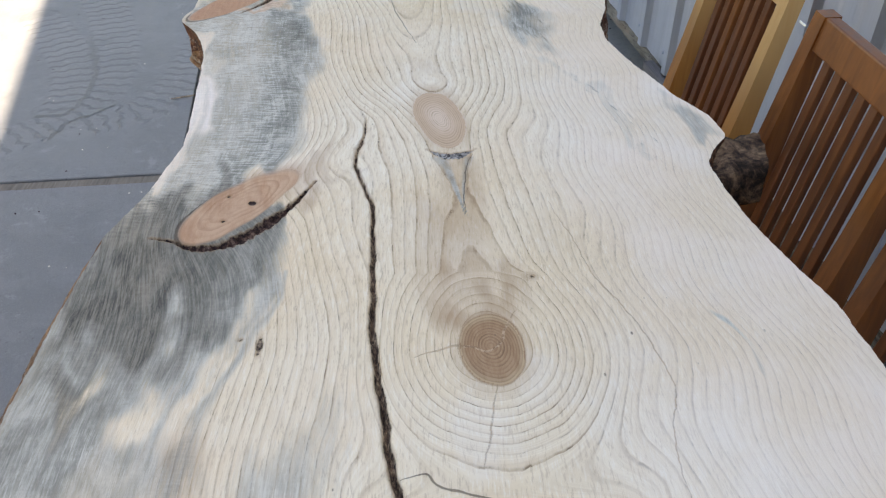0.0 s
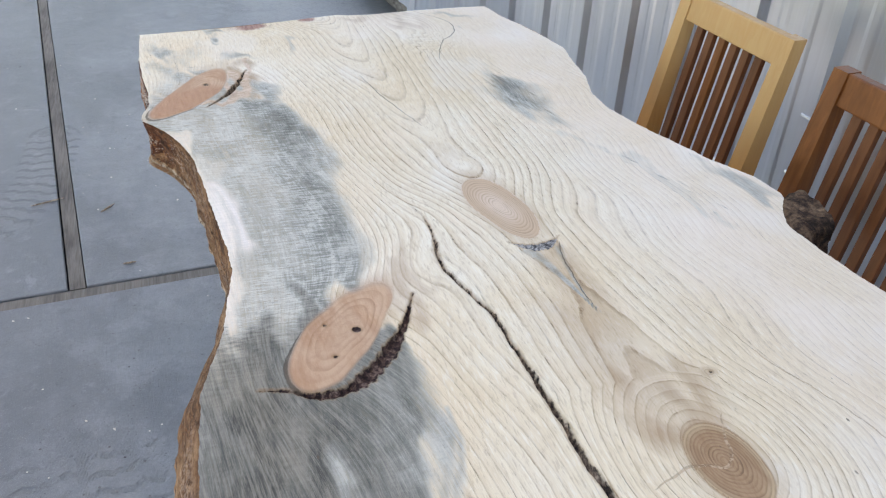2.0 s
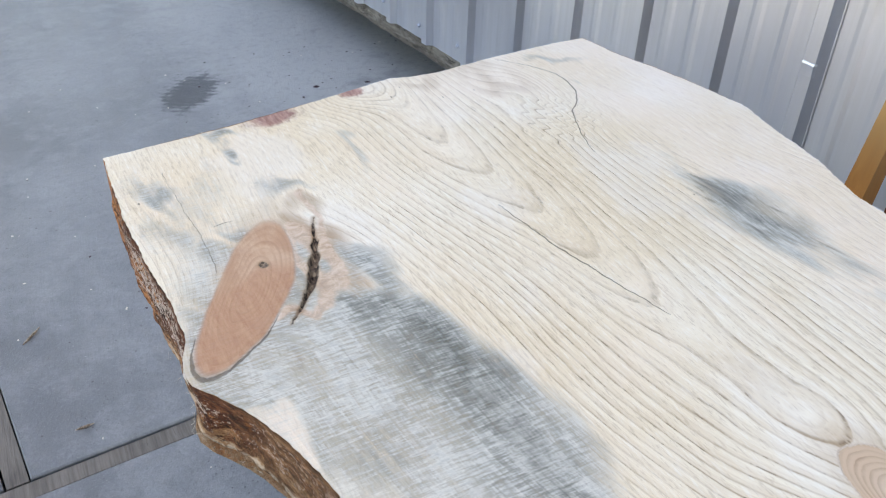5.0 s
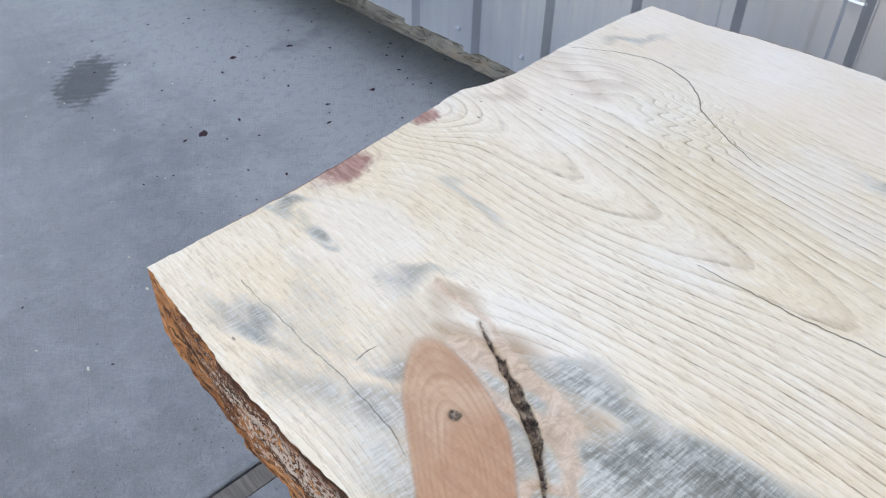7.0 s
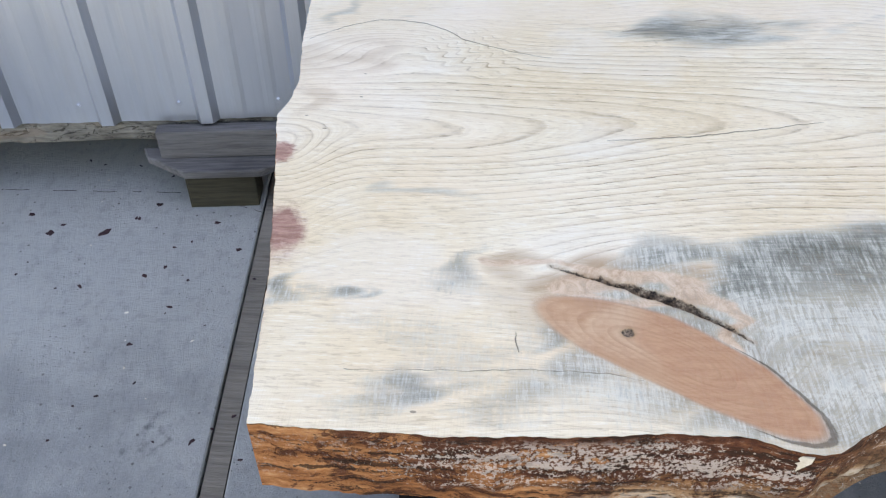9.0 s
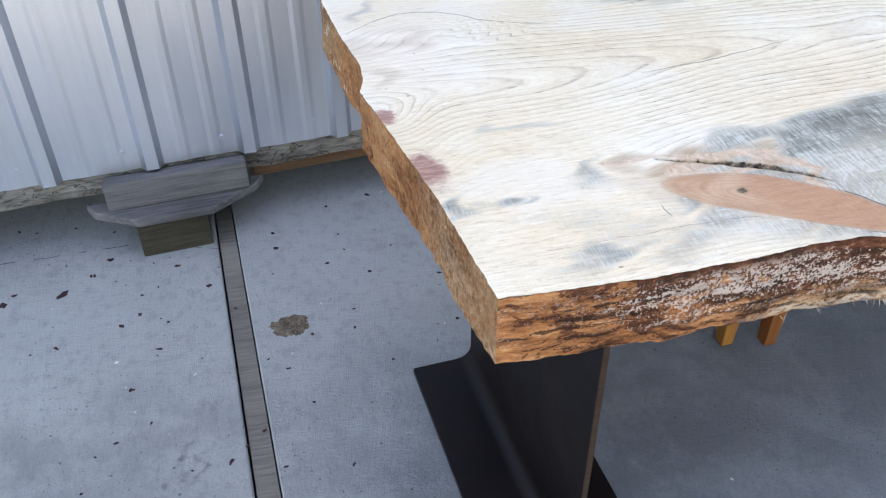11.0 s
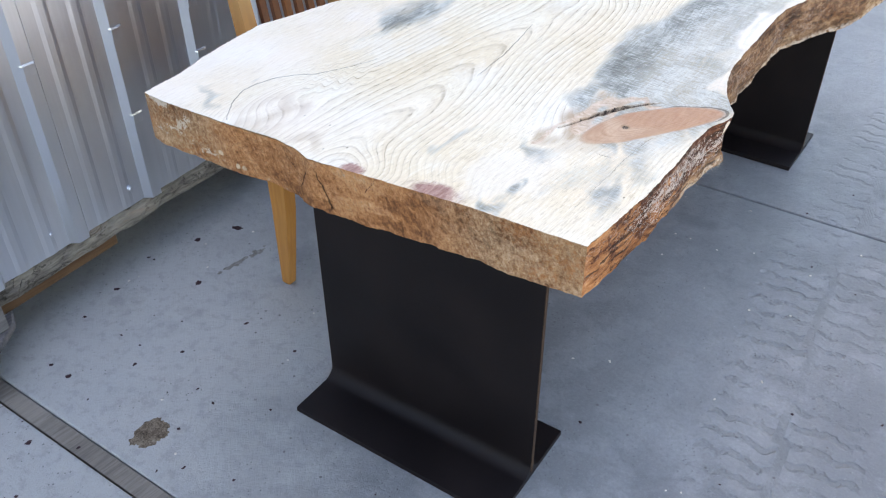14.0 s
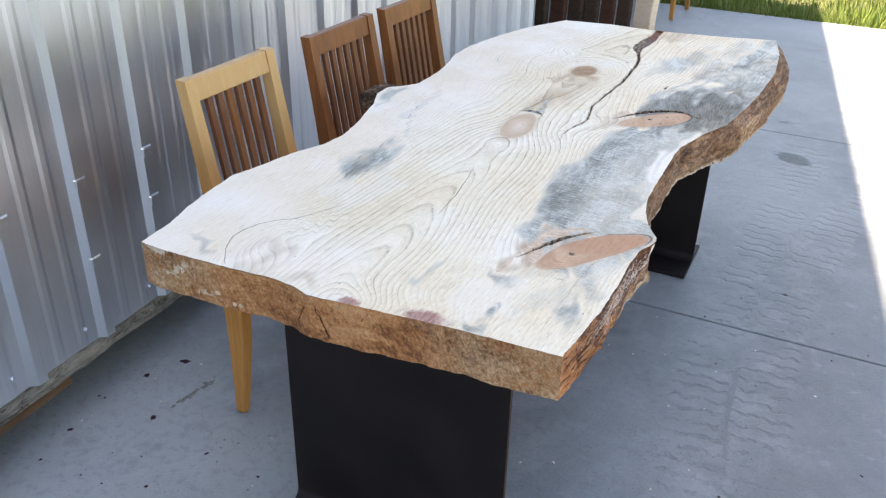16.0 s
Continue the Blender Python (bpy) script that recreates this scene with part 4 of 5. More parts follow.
# ---- small step under the wall ----
step = on_wall(new("step_shelf"))
tagged(step, "weathered grey wooden step on a mossy block below the wall", "step")
bm = bmesh.new()
prism(bm, [(0.01, -0.01), (0.01, 0.415), (-0.03, 0.398), (-0.098, 0.300), (-0.098, 0.126), (-0.03, 0.014)], 0.096, 0.117)
bmesh.ops.bevel(bm, geom=bm.edges[:], offset=0.003, segments=1, affect="EDGES")
part("tread", bm, GREYWOOD, step)
bm = bmesh.new()
box(bm, -0.042, -0.006, 0.030, 0.362, 0.118, 0.192, 0.004)
part("riser_board", bm, GREYWOOD, step)
bm = bmesh.new()
box(bm, -0.082, 0.0, 0.142, 0.308, -0.004, 0.0955, 0.006)
part("block", bm, MOSSWOOD, step, "mossy dark timber block")


# ---- the live-edge slab ----
TOP, THICK = 0.765, 0.081


def curve(points, blur=0.02):
    """A smooth function through (t, value) pairs."""
    ts = np.linspace(points[0][0] - 0.2, points[-1][0] + 0.2, 1200)
    vs = np.interp(ts, [p[0] for p in points], [p[1] for p in points])
    n = max(1, int(blur / (ts[1] - ts[0])))
    ker = np.hanning(2 * n + 3)
    ker /= ker.sum()
    pad_ = len(ker) // 2
    vs = np.convolve(np.pad(vs, pad_, mode="edge"), ker, mode="valid")
    return lambda t: np.interp(t, ts, vs)


LEFT = curve([(0.10, 0.135), (0.17, 0.113), (0.35, 0.068), (0.55, 0.040), (0.78, 0.033), (0.93, 0.037), (1.02, 0.043), (1.08, 0.048), (1.14, 0.067), (1.18, 0.080),
              (1.24, 0.089), (1.29, 0.100), (1.35, 0.098), (1.44, 0.089), (1.54, 0.080), (1.61, 0.072), (1.67, 0.056), (1.72, 0.033), (1.765, 0.002),
              (1.79, -0.001), (1.825, 0.012), (1.88, 0.012), (1.95, 0.004), (2.05, -0.002), (2.20, 0.0)], 0.012)
RIGHT = curve([(0.15, 0.74), (0.32, 0.812), (0.48, 0.877), (0.60, 0.905), (0.70, 0.922), (0.82, 0.932), (0.93, 0.922), (1.01, 0.896), (1.10, 0.874), (1.19, 0.864), (1.235, 0.862),
               (1.28, 0.888), (1.31, 0.912), (1.37, 0.904), (1.44, 0.866), (1.50, 0.846), (1.58, 0.817), (1.67, 0.796), (1.74, 0.800),
               (1.82, 0.826), (1.90, 0.836), (1.98, 0.852), (2.06, 0.838), (2.13, 0.822), (2.20, 0.798), (2.29, 0.782)], 0.015)
END_A = curve([(-0.01, 2.199), (0.0, 2.200), (0.17, 2.221), (0.32, 2.248), (0.42, 2.268), (0.455, 2.259), (0.50, 2.258), (0.59, 2.272), (0.72, 2.285), (0.79, 2.286)], 0.008)
END_B = curve([(0.08, 0.15), (0.12, 0.166), (0.28, 0.222), (0.46, 0.262), (0.66, 0.278), (0.82, 0.325), (0.90, 0.35)], 0.02)


def slab_grid(nu, nv):
    v = np.linspace(0, 1, nv)[:, None] * np.ones((1, nu))
    u = np.linspace(0, 1, nu)[None, :] * np.ones((nv, 1))
    def left(q):
        return LEFT(q) + 0.0007 * np.sin(q * 97) * np.sin(q * 31) + 0.0005 * np.sin(q * 211 + 1) * np.sin(q * 57) + 0.0003 * np.sin(q * 480)

    def right(q):
        return RIGHT(q) + 0.0008 * np.sin(q * 89 + 2) * np.sin(q * 23) + 0.0005 * np.sin(q * 193) * np.sin(q * 61) + 0.0003 * np.sin(q * 450)

    def far_end(q):
        return END_A(q) + 0.0005 * np.sin(q * 131) * np.sin(q * 37) + 0.0004 * np.sin(q * 307 + 1) * np.sin(q * 71) + 0.0002 * np.sin(q * 640)

    ys = 0.2 + v * (2.24 - 0.2)
    xs = left(ys) + u * (right(ys) - left(ys))
    for _ in range(3):
        ys = END_B(xs) + v * (far_end(xs) - END_B(xs))
        xs = left(ys) + u * (right(ys) - left(ys))
    return xs, ys


def oval(x, y, cx, cy, a, b, turn, taper=0.0, bend=0.0):
    """1 on the rim of an oval with half-axes a, b; a lies at `turn` degrees from x. taper narrows its far end, bend bows it."""
    c, s = math.cos(radians(turn)), math.sin(radians(turn))
    dx, dy = x - cx, y - cy
    u, v = (dx * c + dy * s) / a, -dx * s + dy * c
    return np.sqrt(u ** 2 + ((v - bend * (u ** 2 - 0.5)) / (b * (1 - taper * np.clip(u, -1.2, 1.2)))) ** 2)


def lined(path, n=36):
    return sweep(path, n)[0]


CRACK = lined([(0.335, 1.482), (0.345, 1.430), (0.366, 1.368), (0.364, 1.318), (0.356, 1.270), (0.357, 1.228), (0.370, 1.185), (0.383, 1.130), (0.386, 1.047), (0.389, 0.95), (0.390, 0.89),
               (0.397, 0.83), (0.406, 0.763), (0.419, 0.678), (0.447, 0.59), (0.474, 0.52), (0.476, 0.36), (0.497, 0.16)], 60)
HOOK = lined([(0.601, 2.264), (0.636, 2.226), (0.659, 2.180), (0.658, 2.136), (0.638, 2.093), (0.611, 2.066), (0.595, 2.030), (0.580, 1.996), (0.571, 1.955)], 40)
FINE = lined([(0.394, 1.902), (0.404, 1.832), (0.418, 1.765), (0.436, 1.70), (0.447, 1.655)])
EDGE_SPLIT = lined([(0.058, 2.136), (0.061, 2.069), (0.066, 1.993), (0.067, 1.940), (0.061, 1.896)])
CROSS_SPLIT = [(0.108, 1.999), (0.083, 1.997)]
NEARSPLIT = lined([(0.420, 0.692), (0.443, 0.700), (0.456, 0.687), (0.487, 0.675), (0.53, 0.66)])
STAR = lined([(0.433, 0.849), (0.460, 0.860), (0.481, 0.867), (0.501, 0.862), (0.516, 0.857), (0.529, 0.872), (0.537, 0.896), (0.553, 0.923)], 40)
STAR_DOWN = lined([(0.519, 0.81), (0.515, 0.782), (0.507, 0.742), (0.498, 0.700)])
RIGHT_LINE = lined([(0.617, 1.141), (0.640, 1.040), (0.652, 0.975), (0.674, 0.928), (0.698, 0.840), (0.700, 0.789), (0.685, 0.740), (0.681, 0.66)], 40)
FOOT_LINE = lined([(0.524, 1.268), (0.515, 1.235), (0.509, 1.195), (0.506, 1.155), (0.505, 1.110)])
KNOT_SPLIT_F = lined([(0.190, 1.968), (0.182, 1.948), (0.173, 1.918), (0.160, 1.886), (0.144, 1.852), (0.125, 1.826), (0.106, 1.803)])
KNOT_SPLIT_N = lined([(0.106, 1.073), (0.134, 1.066), (0.163, 1.051), (0.199, 1.056), (0.238, 1.088), (0.275, 1.140), (0.303, 1.200)])
FOOT = lined([(0.458, 1.281), (0.480, 1.263), (0.505, 1.262), (0.531, 1.281)])
FOOT_BAND = lined([(0.461, 1.270), (0.478, 1.236), (0.490, 1.190), (0.499, 1.145), (0.504, 1.110)])
STAIN_RIM = [(0.284, 1.0), (0.270, 0.935), (0.256, 0.885), (0.234, 0.803), (0.208, 0.694), (0.19, 0.60)]
BAY_STREAK = lined([(0.098, 1.56), (0.103, 1.50), (0.112, 1.43), (0.121, 1.36), (0.133, 1.29)])
SIDE_STREAK = lined([(0.672, 1.60), (0.702, 1.52), (0.735, 1.462), (0.758, 1.40), (0.768, 1.34), (0.785, 1.27)])


def slab_fields(x, y):
    """Ring count, stain masks and splits of the wood at each place of the top."""
    wr = np.random.default_rng(8)
    wx, wy = np.zeros(x.shape), np.zeros(x.shape)
    for _ in range(22):
        lam = wr.uniform(0.012, 0.11)
        th = wr.uniform(0, 2 * np.pi)
        ph, qh = wr.uniform(0, 6.28, 2)
        arg = 2 * np.pi / lam * (x * np.cos(th) + 0.45 * y * np.sin(th))
        wx = wx + 0.022 * lam * np.sin(arg + ph)
        wy = wy + 0.16 * lam * np.sin(arg + qh)
    xc = np.interp(y, [0.0, 0.5, 0.86, 1.1, 1.37, 1.6, 1.86, 2.3], [0.50, 0.51, 0.518, 0.50, 0.482, 0.455, 0.427, 0.385])
    d = np.interp(y, [0.0, 0.6, 1.0, 1.4, 1.86, 2.006, 2.123, 2.32], [0.20, 0.17, 0.15, 0.125, 0.078, 0.064, 0.052, 0.036])
    R = np.sqrt(((x - xc) * np.where(x > xc, 1.0, 1.08)) ** 2 + d ** 2)
    ring = R / 0.0128
    kx, ky = x + 0.22 * wx, y + 0.05 * wy
    k1, k2 = oval(kx, ky, 0.519, 0.862, 0.036, 0.056, 0), oval(kx, ky, 0.480, 1.373, 0.091, 0.038, 98)
    kl, kf = oval(kx, ky, 0.210, 1.148, 0.104, 0.039, 52, 0.16, -0.006), oval(kx, ky, 0.085, 1.875, 0.125, 0.037, 59, -0.04, 0.012)
    ks = oval(x, y, 0.575, 0.982, 0.011, 0.009, 0)
    # growth rings laid round the large knot
    up = np.maximum(y - 0.862, 0.0)
    fy = np.where(y > 0.862, 0.66 * np.minimum(up, 0.13) + 0.09 * np.maximum(up - 0.13, 0.0), (0.862 - y) * 0.92)
    rho = np.hypot((x - np.interp(y, [0.9, 1.37], [0.518, 0.485])) * 1.12, fy)
    w1 = soft(rho, 0.235, 0.11) * soft(y, 1.52, 1.30)
    ring = ring * (1 - w1) + (4.6 + rho / 0.0132) * w1
    ring = ring - 2.6 * np.exp(-(k2 / 1.6) ** 2) - 3.2 * np.exp(-(kl / 1.7) ** 2) - 5.0 * np.exp(-(kf / 1.7) ** 2)
    ring = ring - 0.6 * np.exp(-(ks / 2.2) ** 2)
    ko = oval(x, y, 0.600, 2.160, 0.10, 0.05, 80)
    ring = ring - 5.0 * np.exp(-(ko / 1.2) ** 2)
    p1, p2 = oval(x, y, 0.225, 2.222, 0.05, 0.028, 8), oval(x, y, 0.352, 2.250, 0.022, 0.02, 0)
    ring = ring - 3.5 * np.exp(-(p1 / 1.9) ** 2) - 3.0 * np.exp(-(p2 / 2.4) ** 2)
    ring = ring + 1.6 * np.sin(y * 5.1 + x * 2.0) * soft(x, 0.55, 0.85) + 0.55 * np.sin(y * 27 + 9 * x) * soft(x, 0.56, 0.72)
    ring = ring + 0.55 * np.sin(y * 14 + x * 5) * soft(x, 0.42, 0.36)
    ring = ring + 0.42 * np.sin(x * 260 + y * 120) * soft(oval(x, y, 0.60, 2.06, 0.09, 0.06, 30), 1.4, 0.2)
    ring = ring * 1.32
    for k, n in ((k1, 11), (k2, 13), (kl, 6), (kf, 9), (ks, 2)):
        ring = np.where(k < 1, k * n + 40, ring)
    kn = soft(k1, 1.06, 0.94) - soft(k2, 1.06, 0.94)
    kn = kn + 0.42 * soft(ks, 1.5, 0.5)
    fade = 0.22 * soft(y - 0.4 * x, 1.09, 1.15)              # the upper end of the near knot runs out into the grain
    red = np.maximum(soft(kl, 1.05 + fade, 0.93 - fade), soft(kf, 1.05, 0.93))
    halo = np.maximum.reduce([soft(k, 1.55, 1.0) for k in (kl, kf)] + [0.8 * soft(k2, 1.5, 1.0), 0.9 * soft(k1, 1.5, 1.0)])
    purple = np.maximum(soft(p1, 1.5, 0.0), soft(p2, 1.6, 0.0))
    x0_, y0_ = x, y
    x, y = x + wx, y + wy
    brown = 0.74 * soft(oval(x, y, 0.506, 0.940, 0.050, 0.062, 10), 1.5, 0.5)
    brown = np.maximum(brown, 0.46 * soft(oval(x, y, 0.484, 1.07, 0.052, 0.14, 0), 1.5, 0.3))
    brown = np.maximum(brown, 0.5 * soft(oval(x, y, 0.515, 1.2, 0.02, 0.10, 8), 1.3, 0.2))
    brown = np.maximum(brown, 0.8 * soft(oval(x, y, 0.185, 1.93, 0.03, 0.055, 20), 1.3, 0.4))
    brown = np.maximum(brown, 0.95 * soft(oval(x, y, 0.112, 1.805, 0.016, 0.04, -30), 1.5, 0.3))
    brown = np.maximum(brown, 0.45 * soft(near_line(x, y, KNOT_SPLIT_F)[0], 0.014, 0.003))
    brown = np.maximum(brown, 0.36 * soft(oval(x, y, 0.556, 2.200, 0.040, 0.060, 40), 1.5, 0.2))
    brown = np.maximum(brown, 0.4 * soft(oval(x, y, 0.455, 2.24, 0.03, 0.03, 0), 1.3, 0.4))
    brown = np.maximum(brown, 0.5 * soft(oval(x, y, 0.30, 1.21, 0.03, 0.06, -35), 1.3, 0.3))
    brown = np.maximum(brown, 0.42 * soft(oval(x, y, 0.49, 1.19, 0.022, 0.10, 0), 1.4, 0.2))
    brown = np.maximum(brown, 0.8 * soft(near_line(x0_, y0_, CRACK)[0], 0.030, 0.008) * soft(y, 0.46, 0.30))
    brown = np.maximum(brown, 0.55 * soft(oval(x, y, 0.42, 0.30, 0.05, 0.09, -20), 1.4, 0.2))
    brown = np.maximum(brown, 0.5 * soft(oval(x, y, 0.19, 0.62, 0.035, 0.12, -15), 1.4, 0.2))
    brown = np.maximum(brown, 0.38 * halo)
    # blue stain: the bay on the live edge, the near shoulder, patches elsewhere; a clean rim of sapwood along the edge
    rim = soft(x - LEFT(y), 0.002, 0.016)
    bay = np.interp(y, [1.00, 1.10, 1.17, 1.23, 1.29, 1.37, 1.47, 1.60, 1.73, 1.80, 1.87, 1.98], [0.15, 0.165, 0.20, 0.245, 0.262, 0.262, 0.266, 0.268, 0.248, 0.232, 0.210, 0.14])
    in_bay = soft(x - bay, 0.034, -0.022) * soft(y, 1.02, 1.12) * soft(y, 1.97, 1.86)
    blue = in_bay * (0.62 + 0.38 * rim) * (0.72 + 0.28 * soft(x - bay, -0.11, -0.02))
    ds, _ = near_line(x, y, BAY_STREAK)
    pale = 0.75 * soft(ds, 0.020, 0.0) * soft(y, 1.25, 1.36) * soft(y, 1.58, 1.50) + 0.45 * soft(x - LEFT(y), 0.018, 0.002) * soft(y, 1.12, 1.26) * soft(y, 1.72, 1.60)
    blue = blue * (1 - 0.62 * np.clip(pale, 0, 1))
    shoulder = np.interp(y, [0.1, 0.5, 0.694, 0.80, 0.885, 1.01, 1.09, 1.2], [0.14, 0.17, 0.208, 0.234, 0.256, 0.285, 0.285, 0.17])
    near = soft(x - shoulder, 0.012, -0.022) * soft(y, 1.24, 1.14) * (0.92 + 0.08 * soft(y, 0.84, 0.98)) * (0.88 + 0.12 * rim)
    for cx, cy, a, b, tu, s in ((0.165, 0.78, 0.022, 0.085, -18, 0.85), (0.215, 0.79, 0.016, 0.09, -14, 0.7), (0.10, 0.80, 0.012, 0.06, -20, 0.5), (0.22, 0.70, 0.03, 0.06, 0, 0.6), (0.245, 0.93, 0.010, 0.07, -12, 0.5)):
        near = near * (1 - s * soft(oval(x, y, cx, cy, a, b, tu), 1.5, 0.2))
    blue = np.maximum(blue, near)
    fl_, fr_ = (np.interp(y0_, [q[1] for q in s[::-1]], [q[0] for q in s[::-1]]) for s in (FOOT_BAND, FOOT_LINE))
    inside = (x0_ - fl_) / np.maximum(fr_ - fl_, 0.004)
    wedge = soft(y0_, 1.095, 1.125) * soft(y0_, 1.266, 1.254) * soft(inside, -0.35, 0.1) * soft(inside, 1.25, 0.95)
    blue = np.maximum(blue, wedge * (0.72 * soft(inside, 0.55, 0.2) + 0.45 * soft(y0_, 1.20, 1.13) + 0.60 * soft(inside, 0.65, 0.95)))
    dr, _ = near_line(x, y0_, STAIN_RIM)
    blue = np.maximum(blue, 0.62 * soft(dr, 0.010, 0.001))
    dl_, _ = near_line(x, y, SIDE_STREAK)
    blue = np.maximum(blue, 0.40 * soft(dl_, 0.034, 0.0))
    for cx, cy, a, b, tu, s in ((0.043, 2.098, 0.030, 0.045, 20, 0.85), (0.08, 2.05, 0.06, 0.07, 0, 0.45), (0.185, 2.03, 0.03, 0.055, 30, 0.72), (0.150, 2.188, 0.034, 0.026, 10, 0.9), (0.142, 2.150, 0.014, 0.020, 30, 0.7), (0.035, 2.125, 0.03, 0.05, 0, 0.7), (0.690, 2.225, 0.055, 0.030, 0, 0.66),
                             (0.105, 1.985, 0.030, 0.055, 0, 0.8), (0.045, 1.95, 0.035, 0.10, 0, 0.68), 
                             (0.875, 1.36, 0.035, 0.05, 25, 0.8), (0.492, 1.245, 0.016, 0.012, 0, 0.5), (0.79, 0.885, 0.008, 0.03, 25, 0.85), (0.662, 1.757, 0.050, 0.115, 11, 1.0), (0.30, 2.09, 0.02, 0.04, 0, 0.6),
                             (0.19, 0.35, 0.05, 0.2, 0, 0.6), (0.30, 0.60, 0.06, 0.22, -12, 0.75), (0.20, 0.62, 0.06, 0.12, 0, 0.75)):
        blue = np.maximum(blue, s * soft(oval(x, y, cx, cy, a, b, tu), 1.7, 0.0))
    blotch = 0.34 * soft(oval(x, y, 0.655, 1.765, 0.036, 0.11, 12), 1.6, 0.0)
    for _ in range(34):
        q, u = wr.uniform(-1, 1), wr.normal(0, 0.45)
        stroke = oval(x0_, y0_, 0.657 + 0.030 * u + 0.022 * q, 1.762 - 0.095 * q, wr.uniform(0.0018, 0.0045), wr.uniform(0.012, 0.040), 14 + wr.normal(0, 7))
        blotch = np.maximum(blotch, wr.uniform(0.35, 0.85) * soft(stroke, 1.5, 0.2))
    for _ in range(30):
        sx, sy = SIDE_STREAK[wr.integers(0, len(SIDE_STREAK))]
        stroke = oval(x0_, y0_, sx + wr.normal(0, 0.012), sy + wr.normal(0, 0.01), wr.uniform(0.0016, 0.0034), wr.uniform(0.006, 0.020), 22 + wr.normal(0, 8))
        blotch = np.maximum(blotch, wr.uniform(0.3, 0.75) * soft(stroke, 1.5, 0.2))
    blotch = np.maximum(blotch, 0.45 * soft(dr, 0.006, 0.0))
    blotch = np.maximum(blotch, 0.16 * in_bay * soft(x - bay, -0.075, -0.02))
    for cx, cy, a, b, tu, s in ((0.075, 0.955, 0.045, 0.09, -25, 1.25), (0.150, 0.93, 0.05, 0.10, -10, 1.1), (0.105, 1.01, 0.05, 0.05, 0, 1.1), (0.085, 1.06, 0.06, 0.07, 0, 0.85), (0.22, 0.98, 0.05, 0.08, 0, 0.6), (0.08, 0.79, 0.04, 0.09, 10, 0.8), (0.20, 1.0, 0.06, 0.05, 30, 0.55),
                             (0.162, 2.196, 0.016, 0.012, 10, 0.42), (0.195, 2.035, 0.012, 0.022, 60, 0.5), (0.158, 2.055, 0.010, 0.022, 40, 0.45), (0.045, 2.10, 0.020, 0.030, 20, 0.45), (0.21, 0.67, 0.02, 0.06, 0, 0.6), (0.235, 1.62, 0.025, 0.13, 6, 0.5), (0.245, 1.40, 0.03, 0.09, 0, 0.4), (0.20, 1.78, 0.05, 0.05, 0, 0.35), (0.12, 1.22, 0.03, 0.05, 0, 0.3)):
        blotch = np.maximum(blotch, s * soft(oval(x, y, cx, cy, a, b, tu), 1.6, 0.1))
    blotch = np.maximum(blotch, 0.5 * wedge * (0.4 + 0.6 * np.maximum(soft(inside, 0.5, 0.15), soft(inside, 0.6, 0.95))))
    blotch = np.maximum(blotch, (0.54 + 0.34 * soft(y, 0.82, 0.92)) * near * soft(y, 0.55, 0.75) * (0.72 + 0.28 * soft(x, 0.26, 0.15)))
    pink = soft(x, 0.56, 0.76)
    pink = np.maximum(pink, 0.6 * soft(y, 2.05, 2.2) * soft(x, 0.3, 0.5))
    pink = np.maximum(pink, 0.3 * soft(oval(x, y, 0.27, 1.22, 0.05, 0.05, 0), 1.3, 0.3))
    pink = pink + 1.9 * np.clip(pale, 0, 1)
    torn = 0.85 * soft(near_line(x, y, KNOT_SPLIT_F)[0], 0.020, 0.004) * (1 - 0.8 * red)
    blue = blue * (1 - 0.45 * torn)
    blotch = blotch * (1 - 0.4 * torn)
    # splits and bark pockets: distances in metres, widths taken off
    x, y = x0_, y0_
    dc, t = near_line(x + 0.0007 * np.sin(y * 71) + 0.0006 * np.sin(y * 163 + 1), y, CRACK)
    wide = np.interp(y, [0.16, 0.24, 0.34, 0.40, 0.48, 0.535, 0.575, 0.62, 0.80, 1.10, 1.30, 1.37, 1.40, 1.482],
                     [0.014, 0.0125, 0.012, 0.019, 0.020, 0.014, 0.0048, 0.0037, 0.0033, 0.0023, 0.0013, 0.0002, -0.0014, -0.0030])
    gap = dc - wide
    depth = 0.016 * soft(gap, 0.0015, -0.004) * soft(y, 0.50, 0.60) + 0.006 * soft(gap, 0.0015, -0.004) * soft(y, 0.60, 0.50)
    for pts, w, dep in ((KNOT_SPLIT_F, 0.0040, 0.010), (KNOT_SPLIT_N, 0.0072, 0.009), (FOOT, 0.0064, 0.004)):
        dl, t = near_line(x, y, pts)
        ww = w * (0.15 + 1.1 * np.sin(np.pi * np.clip(t, 0.02, 0.98)) ** 2) * (1.0 + 0.14 * np.sin(t * 31 + 1) + 0.16 * np.sin(t * 67 + x * 300) + 0.16 * np.sin(y * 900 + t * 120))
        gap = np.minimum(gap, dl - ww)
        depth = np.maximum(depth, dep * soft(dl - ww, 0.001, -0.003))
    for px, py, pr in ((0.112, 1.906, 0.0060), (0.223, 1.147, 0.0062), (0.190, 1.164, 0.0030), (0.191, 1.107, 0.0032), (0.269, 0.875, 0.0052), (0.247, 0.885, 0.0026), (0.577, 0.982, 0.0022)):
        kk = oval(x, y, px, py, 0.75 if 0.25 < px < 0.3 else 1.0, 3.2 if 0.25 < px < 0.3 else 1.0, 0)
        gap = np.minimum(gap, kk - pr * 0.8)
        depth = np.maximum(depth, 0.002 * soft(kk, pr * 1.1, pr * 0.3))
    # hairlines: signed distance and half width
    hx = x + 0.0007 * np.sin(y * 83 + x * 37) + 0.0005 * np.sin(y * 191 + 2) + 0.0003 * np.sin(y * 420)
